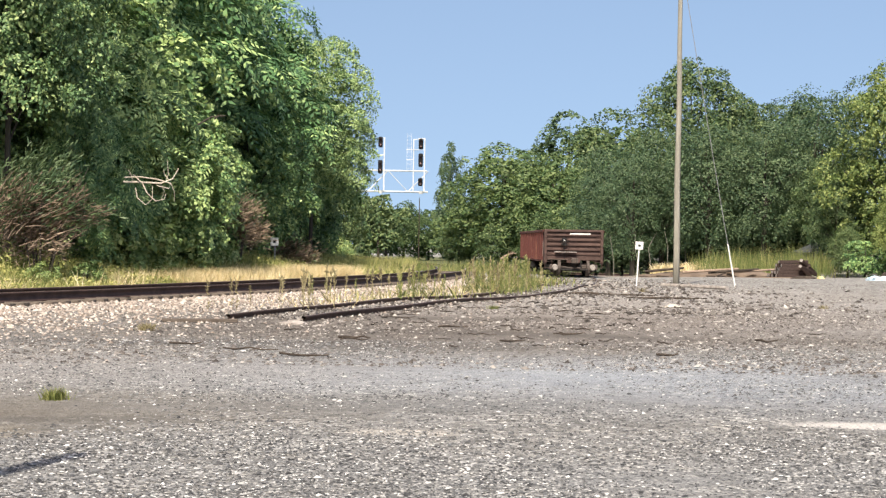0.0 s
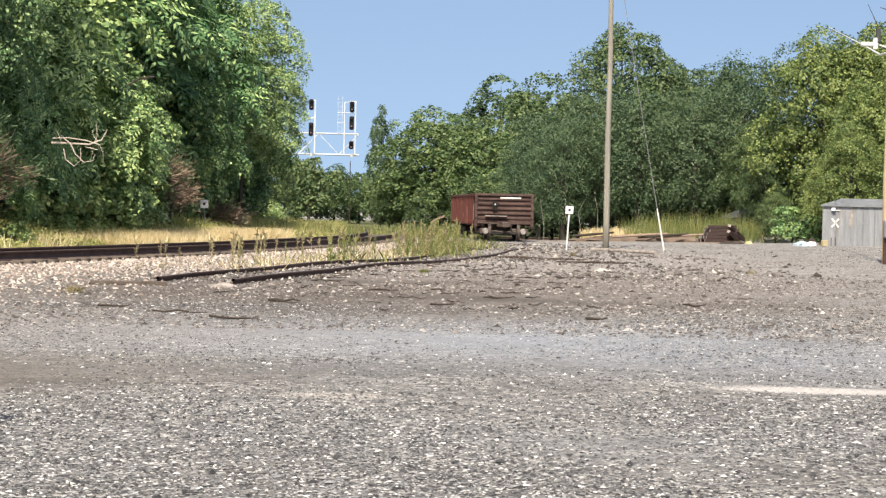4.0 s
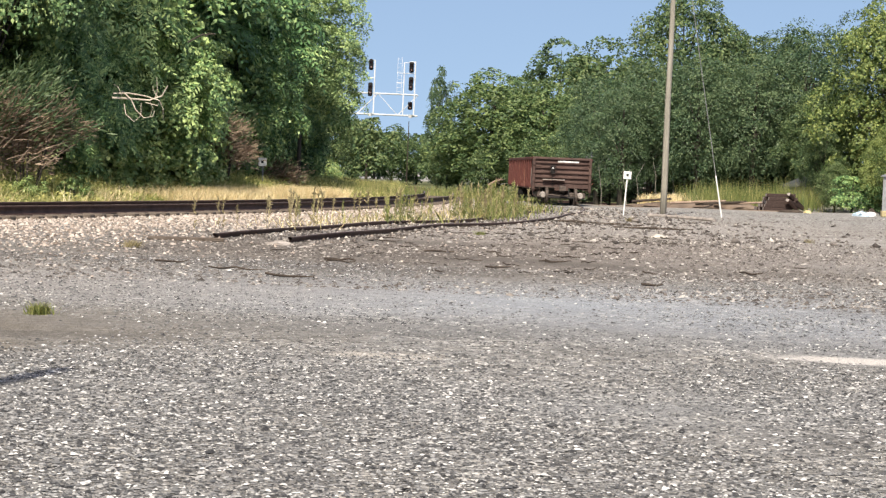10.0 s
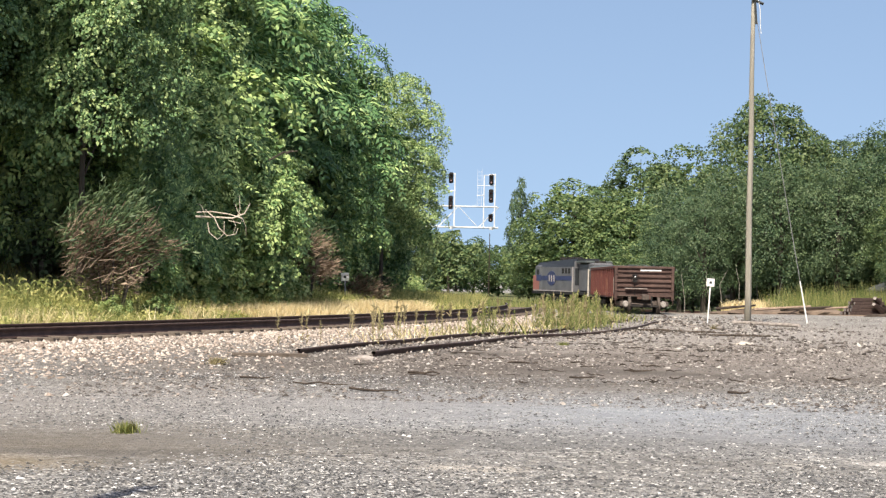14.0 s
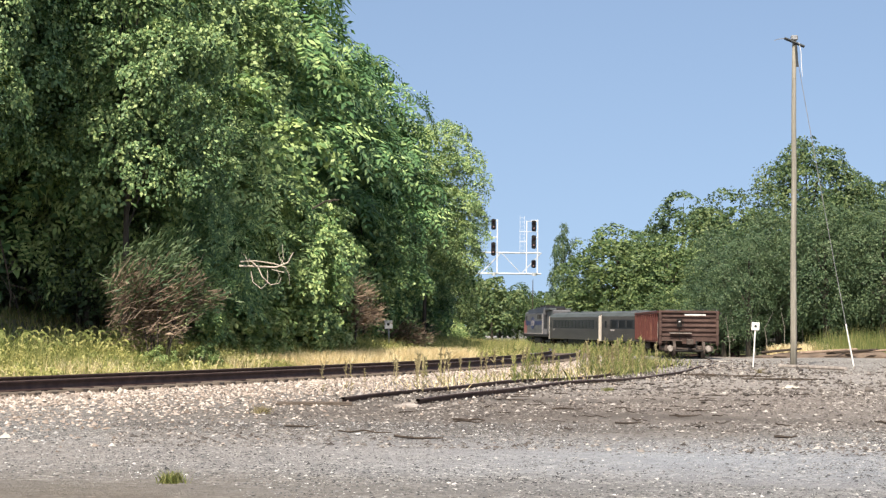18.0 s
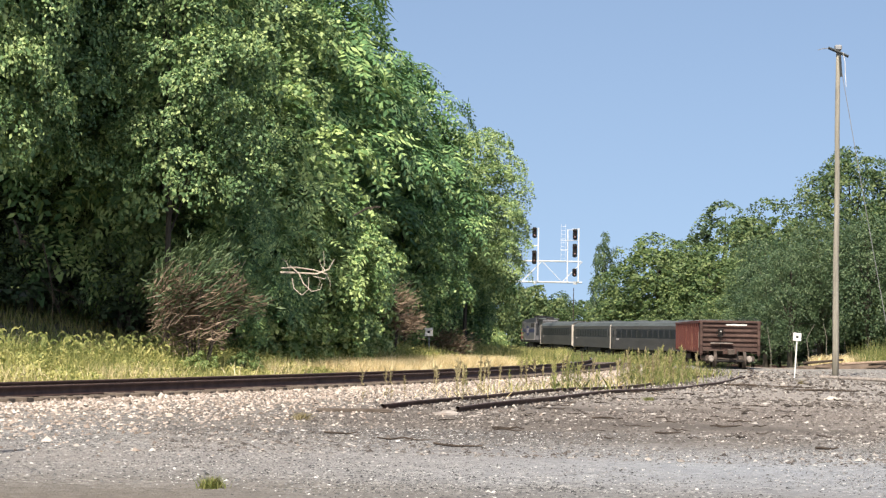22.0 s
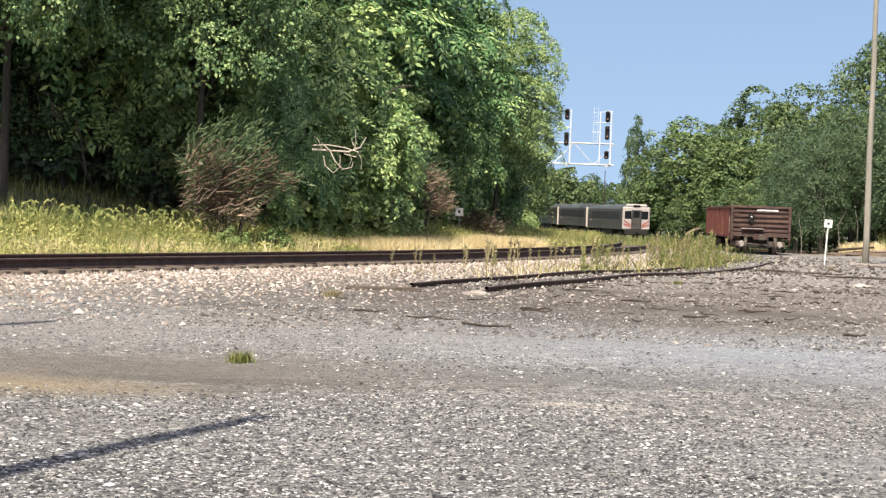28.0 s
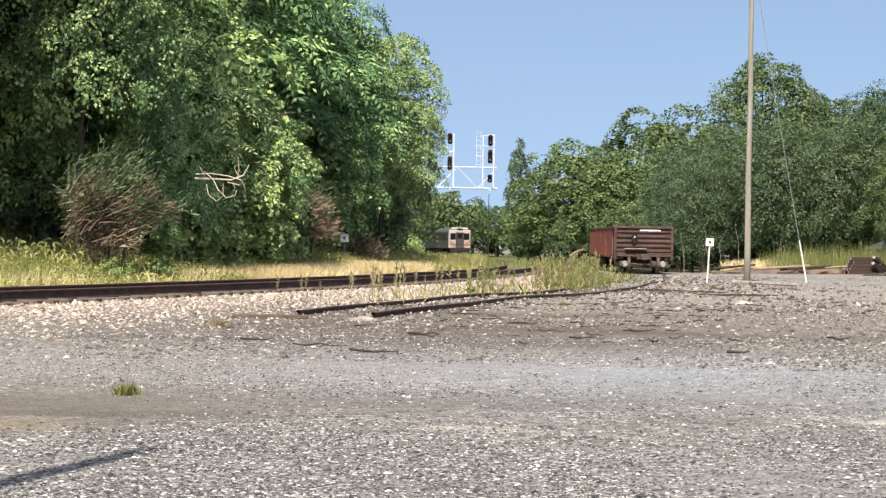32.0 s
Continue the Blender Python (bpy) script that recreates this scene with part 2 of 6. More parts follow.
LEAF_SHRUB = leafy("pale_green_leaves", (0.075, 0.13, 0.046), (0.185, 0.27, 0.092), (0.39, 0.45, 0.185), 0.28)
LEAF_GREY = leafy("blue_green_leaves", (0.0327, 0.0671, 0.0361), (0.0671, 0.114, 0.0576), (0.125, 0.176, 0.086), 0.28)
LEAF_FAR = leafy("olive_green_leaves", (0.031, 0.0645, 0.0292), (0.074, 0.125, 0.0516), (0.163, 0.211, 0.086), 0.28)
GRASS = leafy("verge_grass", (0.08, 0.12, 0.036), (0.205, 0.235, 0.072), (0.45, 0.42, 0.17), 0.3, 0.6)
STRAW = leafy("dry_straw", (0.46, 0.36, 0.19), (0.70, 0.57, 0.33), (0.82, 0.72, 0.48), 0.3, 0.7)
SEEDING = leafy("pale_seeding_weed", (0.085, 0.12, 0.034), (0.205, 0.23, 0.066), (0.42, 0.40, 0.15), 0.28, 0.6)
WEED = leafy("tall_weed", (0.075, 0.115, 0.038), (0.185, 0.215, 0.07), (0.38, 0.35, 0.15), 0.3, 0.6)
STALK = leafy("olive_seed_stalk", (0.12, 0.10, 0.055), (0.24, 0.20, 0.11), (0.38, 0.33, 0.19), 0.2, 0.8)
DEAD = leafy("dead_brown_foliage", (0.085, 0.058, 0.042), (0.185, 0.13, 0.095), (0.34, 0.26, 0.19), 0.15, 0.8)


# ---- building blocks ----
def fast_mesh(name, verts, faces, mat, smooth=False):
    """A mesh from an array of corners and an array of faces that all have the same number of corners."""
    me = bpy.data.meshes.new(name)
    verts, faces = np.asarray(verts, np.float32), np.asarray(faces, np.int32)
    me.vertices.add(len(verts))
    me.vertices.foreach_set("co", verts.ravel())
    k = faces.shape[1]
    me.loops.add(faces.size)
    me.loops.foreach_set("vertex_index", faces.ravel())
    me.polygons.add(len(faces))
    me.polygons.foreach_set("loop_start", np.arange(len(faces), dtype=np.int32) * k)
    if smooth:
        me.polygons.foreach_set("use_smooth", np.ones(len(faces), bool))
    me.update(calc_edges=True)
    me.materials.append(mat)
    return me


def part(name, bm, material, parent, label="", smooth=False):
    """Links a bmesh as one mesh object under a thing or a part; it frees the bmesh."""
    me = bpy.data.meshes.new(name)
    if smooth:
        for f in bm.faces:
            f.smooth = True
    bm.to_mesh(me)
    bm.free()
    for mt in (material if isinstance(material, (list, tuple)) else (material,)):
        me.materials.append(mt)
    ob = new(name, me)
    ob.parent = parent
    return tagged(ob, label)


def thing(name, m, label, category, group="", kind=""):
    ob = new(name)
    ob.empty_display_size = 0.3
    ob.matrix_world = m
    return tagged(ob, label, category, group, kind)


def box(bm, x0, y0, z0, x1, y1, z1, bevel=0.0, m=None):
    r = bmesh.ops.create_cube(bm, size=1.0, matrix=Matrix.Translation(((x0 + x1) / 2, (y0 + y1) / 2, (z0 + z1) / 2)) @ Matrix.Diagonal((x1 - x0, y1 - y0, z1 - z0, 1)))
    vs = r["verts"]
    if bevel:
        es = list({e for v in vs for e in v.link_edges})
        o = bmesh.ops.bevel(bm, geom=es, offset=bevel, segments=1, affect="EDGES")
        vs = list({v for f in o["faces"] for v in f.verts} | {v for v in vs if v.is_valid})
    if m is not None:
        bmesh.ops.transform(bm, matrix=m, verts=vs)
    return vs


def rod(bm, a, b, r0, r1=None, sides=8, caps=True):
    """A tapered round bar from a to b."""
    a, b = Vector(a), Vector(b)
    d = b - a
    m = Matrix.Translation((a + b) / 2) @ d.to_track_quat("Z", "Y").to_matrix().to_4x4()
    return bmesh.ops.create_cone(bm, cap_ends=caps, segments=sides, radius1=r0, radius2=r0 if r1 is None else r1, depth=d.length, matrix=m)["verts"]


def tube_path(bm, pts, radii, sides=7):
    """A bent, tapered tube through the points."""
    rings = []
    side = None
    for i, p in enumerate(pts):
        d = (Vector(pts[min(i + 1, len(pts) - 1)]) - Vector(pts[max(i - 1, 0)])).normalized()
        if side is None:
            side = d.orthogonal()
        side = (side - d * side.dot(d)).normalized()
        up_ = d.cross(side)
        rings.append([bm.verts.new(Vector(p) + (side * math.cos(a) + up_ * math.sin(a)) * radii[i]) for a in (2 * math.pi * k / sides for k in range(sides))])
    for r0, r1 in zip(rings, rings[1:]):
        for k in range(sides):
            bm.faces.new((r0[k], r0[(k + 1) % sides], r1[(k + 1) % sides], r1[k]))
    bm.faces.new(list(reversed(rings[0])))
    bm.faces.new(rings[-1])


def spline(pts, step):
    """Points about step metres apart on a smooth line through pts."""
    p = np.array(pts, float)
    p = np.vstack([2 * p[0] - p[1], p, 2 * p[-1] - p[-2]])
    out = []
    for i in range(1, len(p) - 2):
        n = max(2, int(np.linalg.norm(p[i + 1] - p[i]) / step))
        t = np.linspace(0, 1, n, endpoint=False)[:, None]
        out.append(0.5 * (2 * p[i] + (p[i + 1] - p[i - 1]) * t + (2 * p[i - 1] - 5 * p[i] + 4 * p[i + 1] - p[i + 2]) * t ** 2 + (3 * p[i] - p[i - 1] - 3 * p[i + 1] + p[i + 2]) * t ** 3))
    out.append(p[-2:-1])
    return np.vstack(out)


# ---- plan: the tracks and the lie of the ground ----
MAIN = spline([(-38, -40), (-24, -6), (-15.6, 18), (-11.6, 31), (-8.1, 41.2), (-4.7, 52.2), (-2.4, 62.2), (-0.3, 78), (0.45, 95), (0.0, 120), (-1.6, 150), (-4.6, 190), (-8.6, 225), (-15, 262), (-24, 310), (-46, 400), (-90, 520)], 1.0)
BRANCH = spline([(300, 60), (150, 85), (90, 101), (56, 114), (39, 134), (22, 146), (13.3, 157), (8.2, 169), (3.55, 186), (-1, 212), (-4.6, 232), (-10, 262), (-19, 310), (-40, 400), (-82, 520)], 1.0)
SPUR = spline([(-3.35, 34.4), (-0.7, 45.4), (0.9, 50.5), (2.4, 55.5), (4.45, 67), (5.9, 78), (6.57, 89), (6.5, 97), (6.1, 108), (5.4, 120)], 1.0)


def rail_base(d):
    return np.interp(d, [0, 62, 100, 170, 600], [0.2, 0.2, 0.05, -0.42, -0.42])


def branch_base(d):
    return np.interp(d, [0, 62, 100, 125, 165, 200, 235, 600], [0.2, 0.2, -0.05, -0.7, -1.0, -1.0, -0.85, -0.7])


def away(x, y, line):
    """Distance to a line of points, signed: positive on its right."""
    q = np.stack([np.ravel(x), np.ravel(y)], 1)
    best, side = np.full(len(q), 1e9), np.zeros(len(q))
    line = np.vstack([line[:-1:4], line[-1:]])
    a, b = line[:-1], line[1:]
    for p0, p1 in zip(a, b):
        d = p1 - p0
        t = np.clip(((q - p0) @ d) / (d @ d), 0, 1)
        r = q - p0 - t[:, None] * d
        dist = np.hypot(r[:, 0], r[:, 1])
        k = dist < best
        best[k] = dist[k]
        side[k] = np.sign(r[k, 0] * d[1] - r[k, 1] * d[0])
    return (best * side).reshape(np.shape(x))


def shape_ground(x, y):
    x, y = np.asarray(x, float), np.asarray(y, float)
    d = np.hypot(x, y)
    base = np.interp(d, [0, 95, 170, 3000], [0.0, -0.02, -1.25, -1.25])
    base = base + 0.03 * np.sin(x * 0.7 + 1.3) * np.sin(y * 0.45) * np.clip((d - 4) / 10, 0, 1)
    a = away(x, y, MAIN)
    bank = np.interp(-a, [0, 3.0, 6.0, 11.0, 18.0, 60.0], [0, 0, 0.35, 1.6, 3.0, 4.0]) * np.interp(d, [60, 130], [1, 0.25])
    z = base + bank
    berm = rail_base(d) - 0.09
    k = np.interp(np.abs(a), [0, 1.75, 4.6], [1, 1, 0])
    k = k * k * (3 - 2 * k)
    z = z * (1 - k) + berm * k
    b2 = away(x, y, BRANCH)
    k = np.interp(np.abs(b2), [0, 2.0, 4.5], [1, 1, 0]) * np.interp(x, [30, 60], [1, 0])
    z = z * (1 - k) + (branch_base(d) - 0.02) * k
    z = z + 0.17 * np.interp(x, [11, 23], [0, 1]) * np.interp(y, [35, 80, 100, 108], [0, 1, 1, 0]) * np.interp(x, [30, 60], [1, 0])
    bank2 = np.interp(np.hypot((x - 30) / 18, (y - 120) / 14), [0, 1], [1.6, 0])
    z = z + bank2
    return z


def grow(start, stop, first, rate):
    v, s = [start], first
    while v[-1] < stop:
        v.append(v[-1] + s)
        s *= rate
    return v


gx = sorted({round(v, 3) for v in [*np.arange(-20, 26, 0.55), *[-20 - g for g in grow(0.4, 2500, 0.5, 1.12)], *[26 + g for g in grow(0.0, 2500, 0.5, 1.12)]]})
gy = sorted({round(v, 3) for v in [*np.arange(0, 130, 0.65), *[-g for g in grow(0.5, 400, 0.6, 1.2)], *[130 + g for g in grow(0.0, 3800, 0.7, 1.06)]]})
GX, GY = np.meshgrid(np.array(gx), np.array(gy))
GZ = shape_ground(GX, GY)


def ground_height(x, y):
    """The height of the ground sheet at points of the plan."""
    ax, ay = np.array(gx), np.array(gy)
    i = np.clip(np.searchsorted(ax, x) - 1, 0, len(ax) - 2)
    j = np.clip(np.searchsorted(ay, y) - 1, 0, len(ay) - 2)
    u, v = (x - ax[i]) / (ax[i + 1] - ax[i]), (y - ay[j]) / (ay[j + 1] - ay[j])
    return (GZ[j, i] * (1 - u) + GZ[j, i + 1] * u) * (1 - v) + (GZ[j + 1, i] * (1 - u) + GZ[j + 1, i + 1] * u) * v


def height(x, y):
    return float(ground_height(np.array([x]), np.array([y]))[0])



nx, ny = len(gx), len(gy)
idx = np.arange(nx * ny).reshape(ny, nx)
quads = np.stack([idx[:-1, :-1], idx[:-1, 1:], idx[1:, 1:], idx[1:, :-1]], -1).reshape(-1, 4)
ground = new("ground", fast_mesh("ground", np.stack([GX, GY, GZ], -1).reshape(-1, 3), quads, GROUND, True))
tagged(ground, "grey gravel yard with tan stains and dark cinders", "ground", kind="structure")


# ---- tracks ----
RAIL_PROFILE = [(-0.075, 0.0), (0.075, 0.0), (0.075, 0.014), (0.013, 0.04), (0.013, 0.142), (0.038, 0.154), (0.038, 0.19), (0.028, 0.198), (-0.028, 0.198), (-0.038, 0.19), (-0.038, 0.154), (-0.013, 0.142), (-0.013, 0.04), (-0.075, 0.014)]


def side_normals(line):
    d = np.gradient(line, axis=0)
    d /= np.linalg.norm(d, axis=1)[:, None]
    return np.stack([d[:, 1], -d[:, 0]], 1)


def rail(line, offset, base, parent, label):
    """One rail swept along the line, offset metres to its right; base gives the height of its foot."""
    n = side_normals(line)
    k = len(RAIL_PROFILE)
    prof = np.array(RAIL_PROFILE)
    v = np.zeros((len(line), k, 3))
    for i in range(k):
        v[:, i, :2] = line + n * (offset + prof[i, 0])
        v[:, i, 2] = base + prof[i, 1]
    ids = np.arange(len(line) * k).reshape(len(line), k)
    f = np.stack([ids[:-1], np.roll(ids[:-1], -1, 1), np.roll(ids[1:], -1, 1), ids[1:]], -1)
    me = fast_mesh("rail", v.reshape(-1, 3), f.reshape(-1, 4), STEEL)
    me.materials.append(RAIL_TOP)
    top = np.zeros((len(line) - 1, k), np.int32)
    top[:, 7] = 1
    me.polygons.foreach_set("material_index", top.ravel())
    ob = new("rail", me)
    ob.parent = parent
    return tagged(ob, label)


def track(name, line, base, label, ties, tie_z=0.0, bar=TIE):
    top = tagged(new(name), label, "railway track", kind="structure")
    for off in (-0.755, 0.755):
        rail(line, off, base, top, "rusty steel rail")
    n = side_normals(line)
    s = np.concatenate([[0], np.cumsum(np.linalg.norm(np.diff(line, axis=0), axis=1))])
    bm = bmesh.new()
    box(bm, -1.3, -0.11, -0.16, 1.3, 0.11, 0.0, 0.012)
    me = bpy.data.meshes.new("tie")
    bm.to_mesh(me)
    bm.free()
    me.materials.append(bar)
    rnd = random.Random(len(line))
    for u in np.arange(ties[0], ties[1], 0.52):
        x, y = np.interp(u, s, line[:, 0]), np.interp(u, s, line[:, 1])
        nn = np.array([np.interp(u, s, n[:, 0]), np.interp(u, s, n[:, 1])])
        o = new("tie", me)
        o.parent = top
        o.matrix_world = Matrix.Translation((x, y, np.interp(u, s, base) + tie_z + rnd.uniform(-0.02, 0.012))) @ Matrix.Rotation(math.atan2(nn[1], nn[0]) + rnd.uniform(-0.02, 0.02), 4, "Z")
    return top


def line_range(line, y0, y1):
    s = np.concatenate([[0], np.cumsum(np.linalg.norm(np.diff(line, axis=0), axis=1))])
    return np.interp([y0, y1], line[:, 1], s)


a, b = line_range(MAIN, 24, 100)
track("main_track", MAIN, rail_base(np.hypot(MAIN[:, 0], MAIN[:, 1])) - 0.02, "rusty double-rail main line on pale stone ballast", (a, b), 0.012)
bl = BRANCH[(BRANCH[:, 0] < 60)]
s_b = np.concatenate([[0], np.cumsum(np.linalg.norm(np.diff(bl, axis=0), axis=1))])
track("branch_track", bl, branch_base(np.hypot(bl[:, 0], bl[:, 1])) - 0.02, "far curving branch line behind the weeds", (s_b[-1] * 0.05, s_b[-1] * 0.42), 0.012)
spur_base = np.array([height(*p) for p in SPUR]) - np.interp(SPUR[:, 1], [34, 50, 80], [0.085, 0.1, 0.14])
track("spur_track", SPUR, spur_base, "abandoned siding rails half sunk in cinders", (0, 1.2), -0.1)


# ---- plants ----
def unit(v):
    return v / (np.linalg.norm(v, axis=-1, keepdims=True) + 1e-9)


def leaves(rng, centers, normals, size, slim=0.34):
    """Oval pointed leaves at the centers, facing about along the normals and hanging a little; four corners each."""
    n = len(centers)
    nr = unit(normals + rng.normal(0, 0.55, (n, 3)))
    t = rng.normal(0, 1, (n, 3)) - [0, 0, 0.8]
    t = unit(t - nr * (t * nr).sum(1)[:, None])
    w = np.cross(nr, t)
    s = (size * rng.uniform(0.6, 1.35, n))[:, None]
    mid = centers - t * s * 0.08
    return np.stack([centers - t * s * 0.5, mid + w * s * slim, centers + t * s * 0.58 - nr * s * 0.14, mid - w * s * slim], 1).reshape(-1, 4, 3)


def fronds(rng, centers, normals, size, count=9):
    """Feathered leaves: pairs of pointed leaflets along a drooping stalk."""
    n = len(centers)
    nr = unit(normals + rng.normal(0, 0.22, (n, 3)))
    t = normals * [1, 1, 0.2] + rng.normal(0, 0.7, (n, 3)) - [0, 0, 0.35]
    t = unit(t - nr * (t * nr).sum(1)[:, None])
    w = np.cross(nr, t)
    ln_ = (size * rng.uniform(0.7, 1.25, n))[:, None]
    out = []
    for k in range(count):
        u = (k // 2 + 0.6) / (count / 2)
        side = (0.0 if k == count - 1 else (1.0 if k % 2 else -1.0))
        p = centers + t * ln_ * u - np.array([0, 0, 1]) * ln_ * 0.3 * u * u
        d = unit(w * side + t * (0.5 if side else 1.0) - np.array([0, 0, 0.3]))
        q = np.cross(nr, d) * ln_ * 0.07
        far = ln_ * (0.46 - 0.14 * u)
        out.append(np.stack([p, p + d * far * 0.45 + q, p + d * far, p + d * far * 0.45 - q], 1))
    return np.concatenate(out, 1).reshape(-1, 4, 3)


def crown(seed, spread, tall, low, lobes, lobe, pads, per, pad, size, mat, frond=False, slim=0.34, widest=0.4, coarse=False, square=0.6):
    """A crown of boughs with dark gaps between: each bough a rounded lobe shingled with domed leafy sprays, and a thin inner shell."""
    rng = np.random.default_rng(seed)
    power = math.log(0.5) / math.log(widest)

    def outline(v):
        return spread * np.sin(math.pi * np.clip(v, 0.02, 0.98) ** power) ** square
    n = lobes * 14
    u, phi = rng.uniform(0.04, 0.96, n), rng.uniform(0, 2 * math.pi, n)
    r = outline(u) * rng.uniform(0.72, 1.0, n)
    r = np.maximum(r - lobe * 0.75, 0)
    at_ = np.stack([r * np.cos(phi), r * np.sin(phi), low + lobe * 0.5 + u * (tall - low - lobe * 1.1)], 1)
    keep, gap = [], lobe * 1.75
    for i in range(n):
        if len(keep) >= lobes:
            break
        if not keep or np.min(np.linalg.norm((at_[keep] - at_[i]) * [1, 1, 1.15], axis=1)) > gap:
            keep.append(i)
        gap *= 0.9985
    sprays = []
    for i in keep:
        out_ = np.array([math.cos(phi[i]), math.sin(phi[i]), 0.15 + 0.5 * (u[i] - 0.4)])
        big = lobe * rng.uniform(0.7, 1.35)
        d = unit(rng.normal(0, 1, (pads * 5, 3)) + out_ * 0.55 + [0, 0, 0.35])
        d = d[d[:, 2] > -0.45]
        pick = []
        for q in d:
            if len(pick) < pads and (not pick or min(np.linalg.norm(q - o) for o in pick) > 1.5 / math.sqrt(pads)):
                pick.append(q)
        for q in pick:
            sprays.append((at_[i] + q * big * rng.uniform(0.85, 1.12) * np.array([1, 1, 0.8]), q, 1.0, 1.0))
    for i in range(int(lobes * pads * 0.24)):
        v, f = rng.uniform(0.05, 0.85), rng.uniform(0, 2 * math.pi)
        q = np.array([math.cos(f), math.sin(f), 0.0])
        sprays.append((q * outline(v) * 0.5 + [0, 0, low + v * (tall - low)], q, 0.5, 1.6))
    vs = []
    for c, q, k_n, k_s in sprays:
        k = max(3, int(per * k_n * rng.uniform(0.6, 1.4)))
        rad = pad * rng.uniform(0.6, 1.3) * (1.3 if k_s > 1 else 1.0)
        ax_ = unit(q * 0.8 + [0, 0, 0.55] + rng.normal(0, 0.2, 3))
        e1 = unit(np.cross(ax_, q + [0.013, 0.02, 0.3]))
        e2 = np.cross(ax_, e1)
        rho, th = np.sqrt(rng.uniform(0, 1, k))[:, None], rng.uniform(0, 2 * math.pi, k)[:, None]
        edge = e1 * np.cos(th) + e2 * np.sin(th) * 0.8
        p = c + rad * (edge * rho + ax_ * 0.35 * (1 - rho ** 2)) + rng.normal(0, 0.1 * rad, (k, 3))
        p[:, 2] -= 0.25 * rad * rho[:, 0] ** 2
        nrm = ax_ + edge * rho * 0.7
        vs.append(fronds(rng, p, nrm, size * k_s) if frond else leaves(rng, p, nrm, size * k_s, slim))
    v = np.concatenate(vs)
    if coarse:      # far crowns: three-cornered leaves
        v = v[:, [1, 2, 3]]
    k = v.shape[1]
    return fast_mesh("crown", v.reshape(-1, 3), np.arange(len(v) * k).reshape(-1, k), mat), at_[keep]


def trunk_mesh(seed, tall, low, radius, pos, limbs=9):
    rnd = random.Random(seed)
    bm = bmesh.new()
    top = 0.8 * tall
    pts = [(0, 0, -0.6)]
    for i in range(1, 7):
        z = top * i / 6
        pts.append((rnd.uniform(-0.02, 0.02) * z, rnd.uniform(-0.02, 0.02) * z, z))
    tube_path(bm, pts, [radius * 1.25, radius, radius * 0.85, radius * 0.7, radius * 0.5, radius * 0.32, radius * 0.12], 8)
    for p in rnd.sample(list(map(tuple, pos)), min(limbs, len(pos))):
        z0 = max(low * 0.6, p[2] * 0.62)
        a = Vector((0, 0, z0))
        m = a.lerp(Vector(p), 0.5) + Vector((0, 0, 0.06 * tall))
        r = radius * 0.32
        bm.verts.ensure_lookup_table()
        root, k = bm.verts[min(48, int(6 * z0 / top) * 8)], len(bm.verts)
        tube_path(bm, [a, m, Vector(p)], [r, r * 0.7, r * 0.2], 5)
        bm.verts.ensure_lookup_table()
        bm.faces.new((root, bm.verts[k], bm.verts[k + 2]))
    me = bpy.data.meshes.new("trunk")
    bm.to_mesh(me)
    bm.free()
    me.materials.append(BARK)
    return me


KINDS = {}


def tree_kind(name, seed, spread, tall, low, lobes, lobe, pads, per, pad, size, mat, radius=0.22, frond=False, slim=0.34, widest=0.4, coarse=False, square=0.6):
    c, pos = crown(seed, spread, tall, low, lobes, lobe, pads, per, pad, size, mat, frond, slim, widest, coarse, square)
    KINDS[name] = (c, trunk_mesh(seed, tall, low, radius, pos), tall)


def tree(kind, x, y, tall, turn, label, group, wide=1.0, sink=0.0, name="tree", category="tree"):
    c, t, h = KINDS[kind]
    k = tall / h
    top = thing(name, Matrix.Translation((x, y, height(x, y) - sink)) @ Matrix.Rotation(radians(turn), 4, "Z") @ Matrix.Diagonal((k * wide, k * wide, k, 1)), label, category, group)
    for nm, me in (("trunk", t), ("crown", c)):
        o = new(nm, me)
        o.parent = top
    return top


tree_kind("near_a", 11, 4.2, 17, 1.5, 30, 1.35, 15, 90, 0.62, 0.135, LEAF_NEAR, slim=0.4)
tree_kind("near_h", 19, 4.4, 17, 4.4, 40, 1.2, 15, 96, 0.6, 0.125, LEAF_NEAR, 0.12, slim=0.4, widest=0.32, square=0.3)
tree_kind("near_b", 12, 4.4, 17, 1.0, 28, 1.45, 14, 7, 0.75, 0.9, LEAF_DEEP, frond=True)
tree_kind("near_c", 13, 3.8, 14, 0.8, 24, 1.25, 15, 80, 0.6, 0.145, LEAF_LIGHT, slim=0.38)
# these shrubs take the deeper green, putting the wood-foot shade into their colour
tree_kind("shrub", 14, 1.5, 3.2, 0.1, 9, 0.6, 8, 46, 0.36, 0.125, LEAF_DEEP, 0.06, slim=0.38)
# lighter leaf colour, chosen so that these rows look sunlit
tree_kind("pale_shrub", 18, 1.4, 2.4, 0.05, 9, 0.5, 6, 30, 0.32, 0.15, LEAF_SHRUB, 0.05)
tree_kind("front", 16, 2.6, 7.0, 0.4, 20, 0.85, 11, 76, 0.46, 0.13, LEAF_FRONT, 0.1, slim=0.38)
tree_kind("front_frond", 17, 2.6, 7.0, 0.4, 20, 0.9, 10, 12, 0.55, 0.42, LEAF_FRONT, 0.1, frond=True)
# darker blue-green leaves colour in the shade that saplings stand in
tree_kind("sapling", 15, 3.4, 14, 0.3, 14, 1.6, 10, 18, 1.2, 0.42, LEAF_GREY)
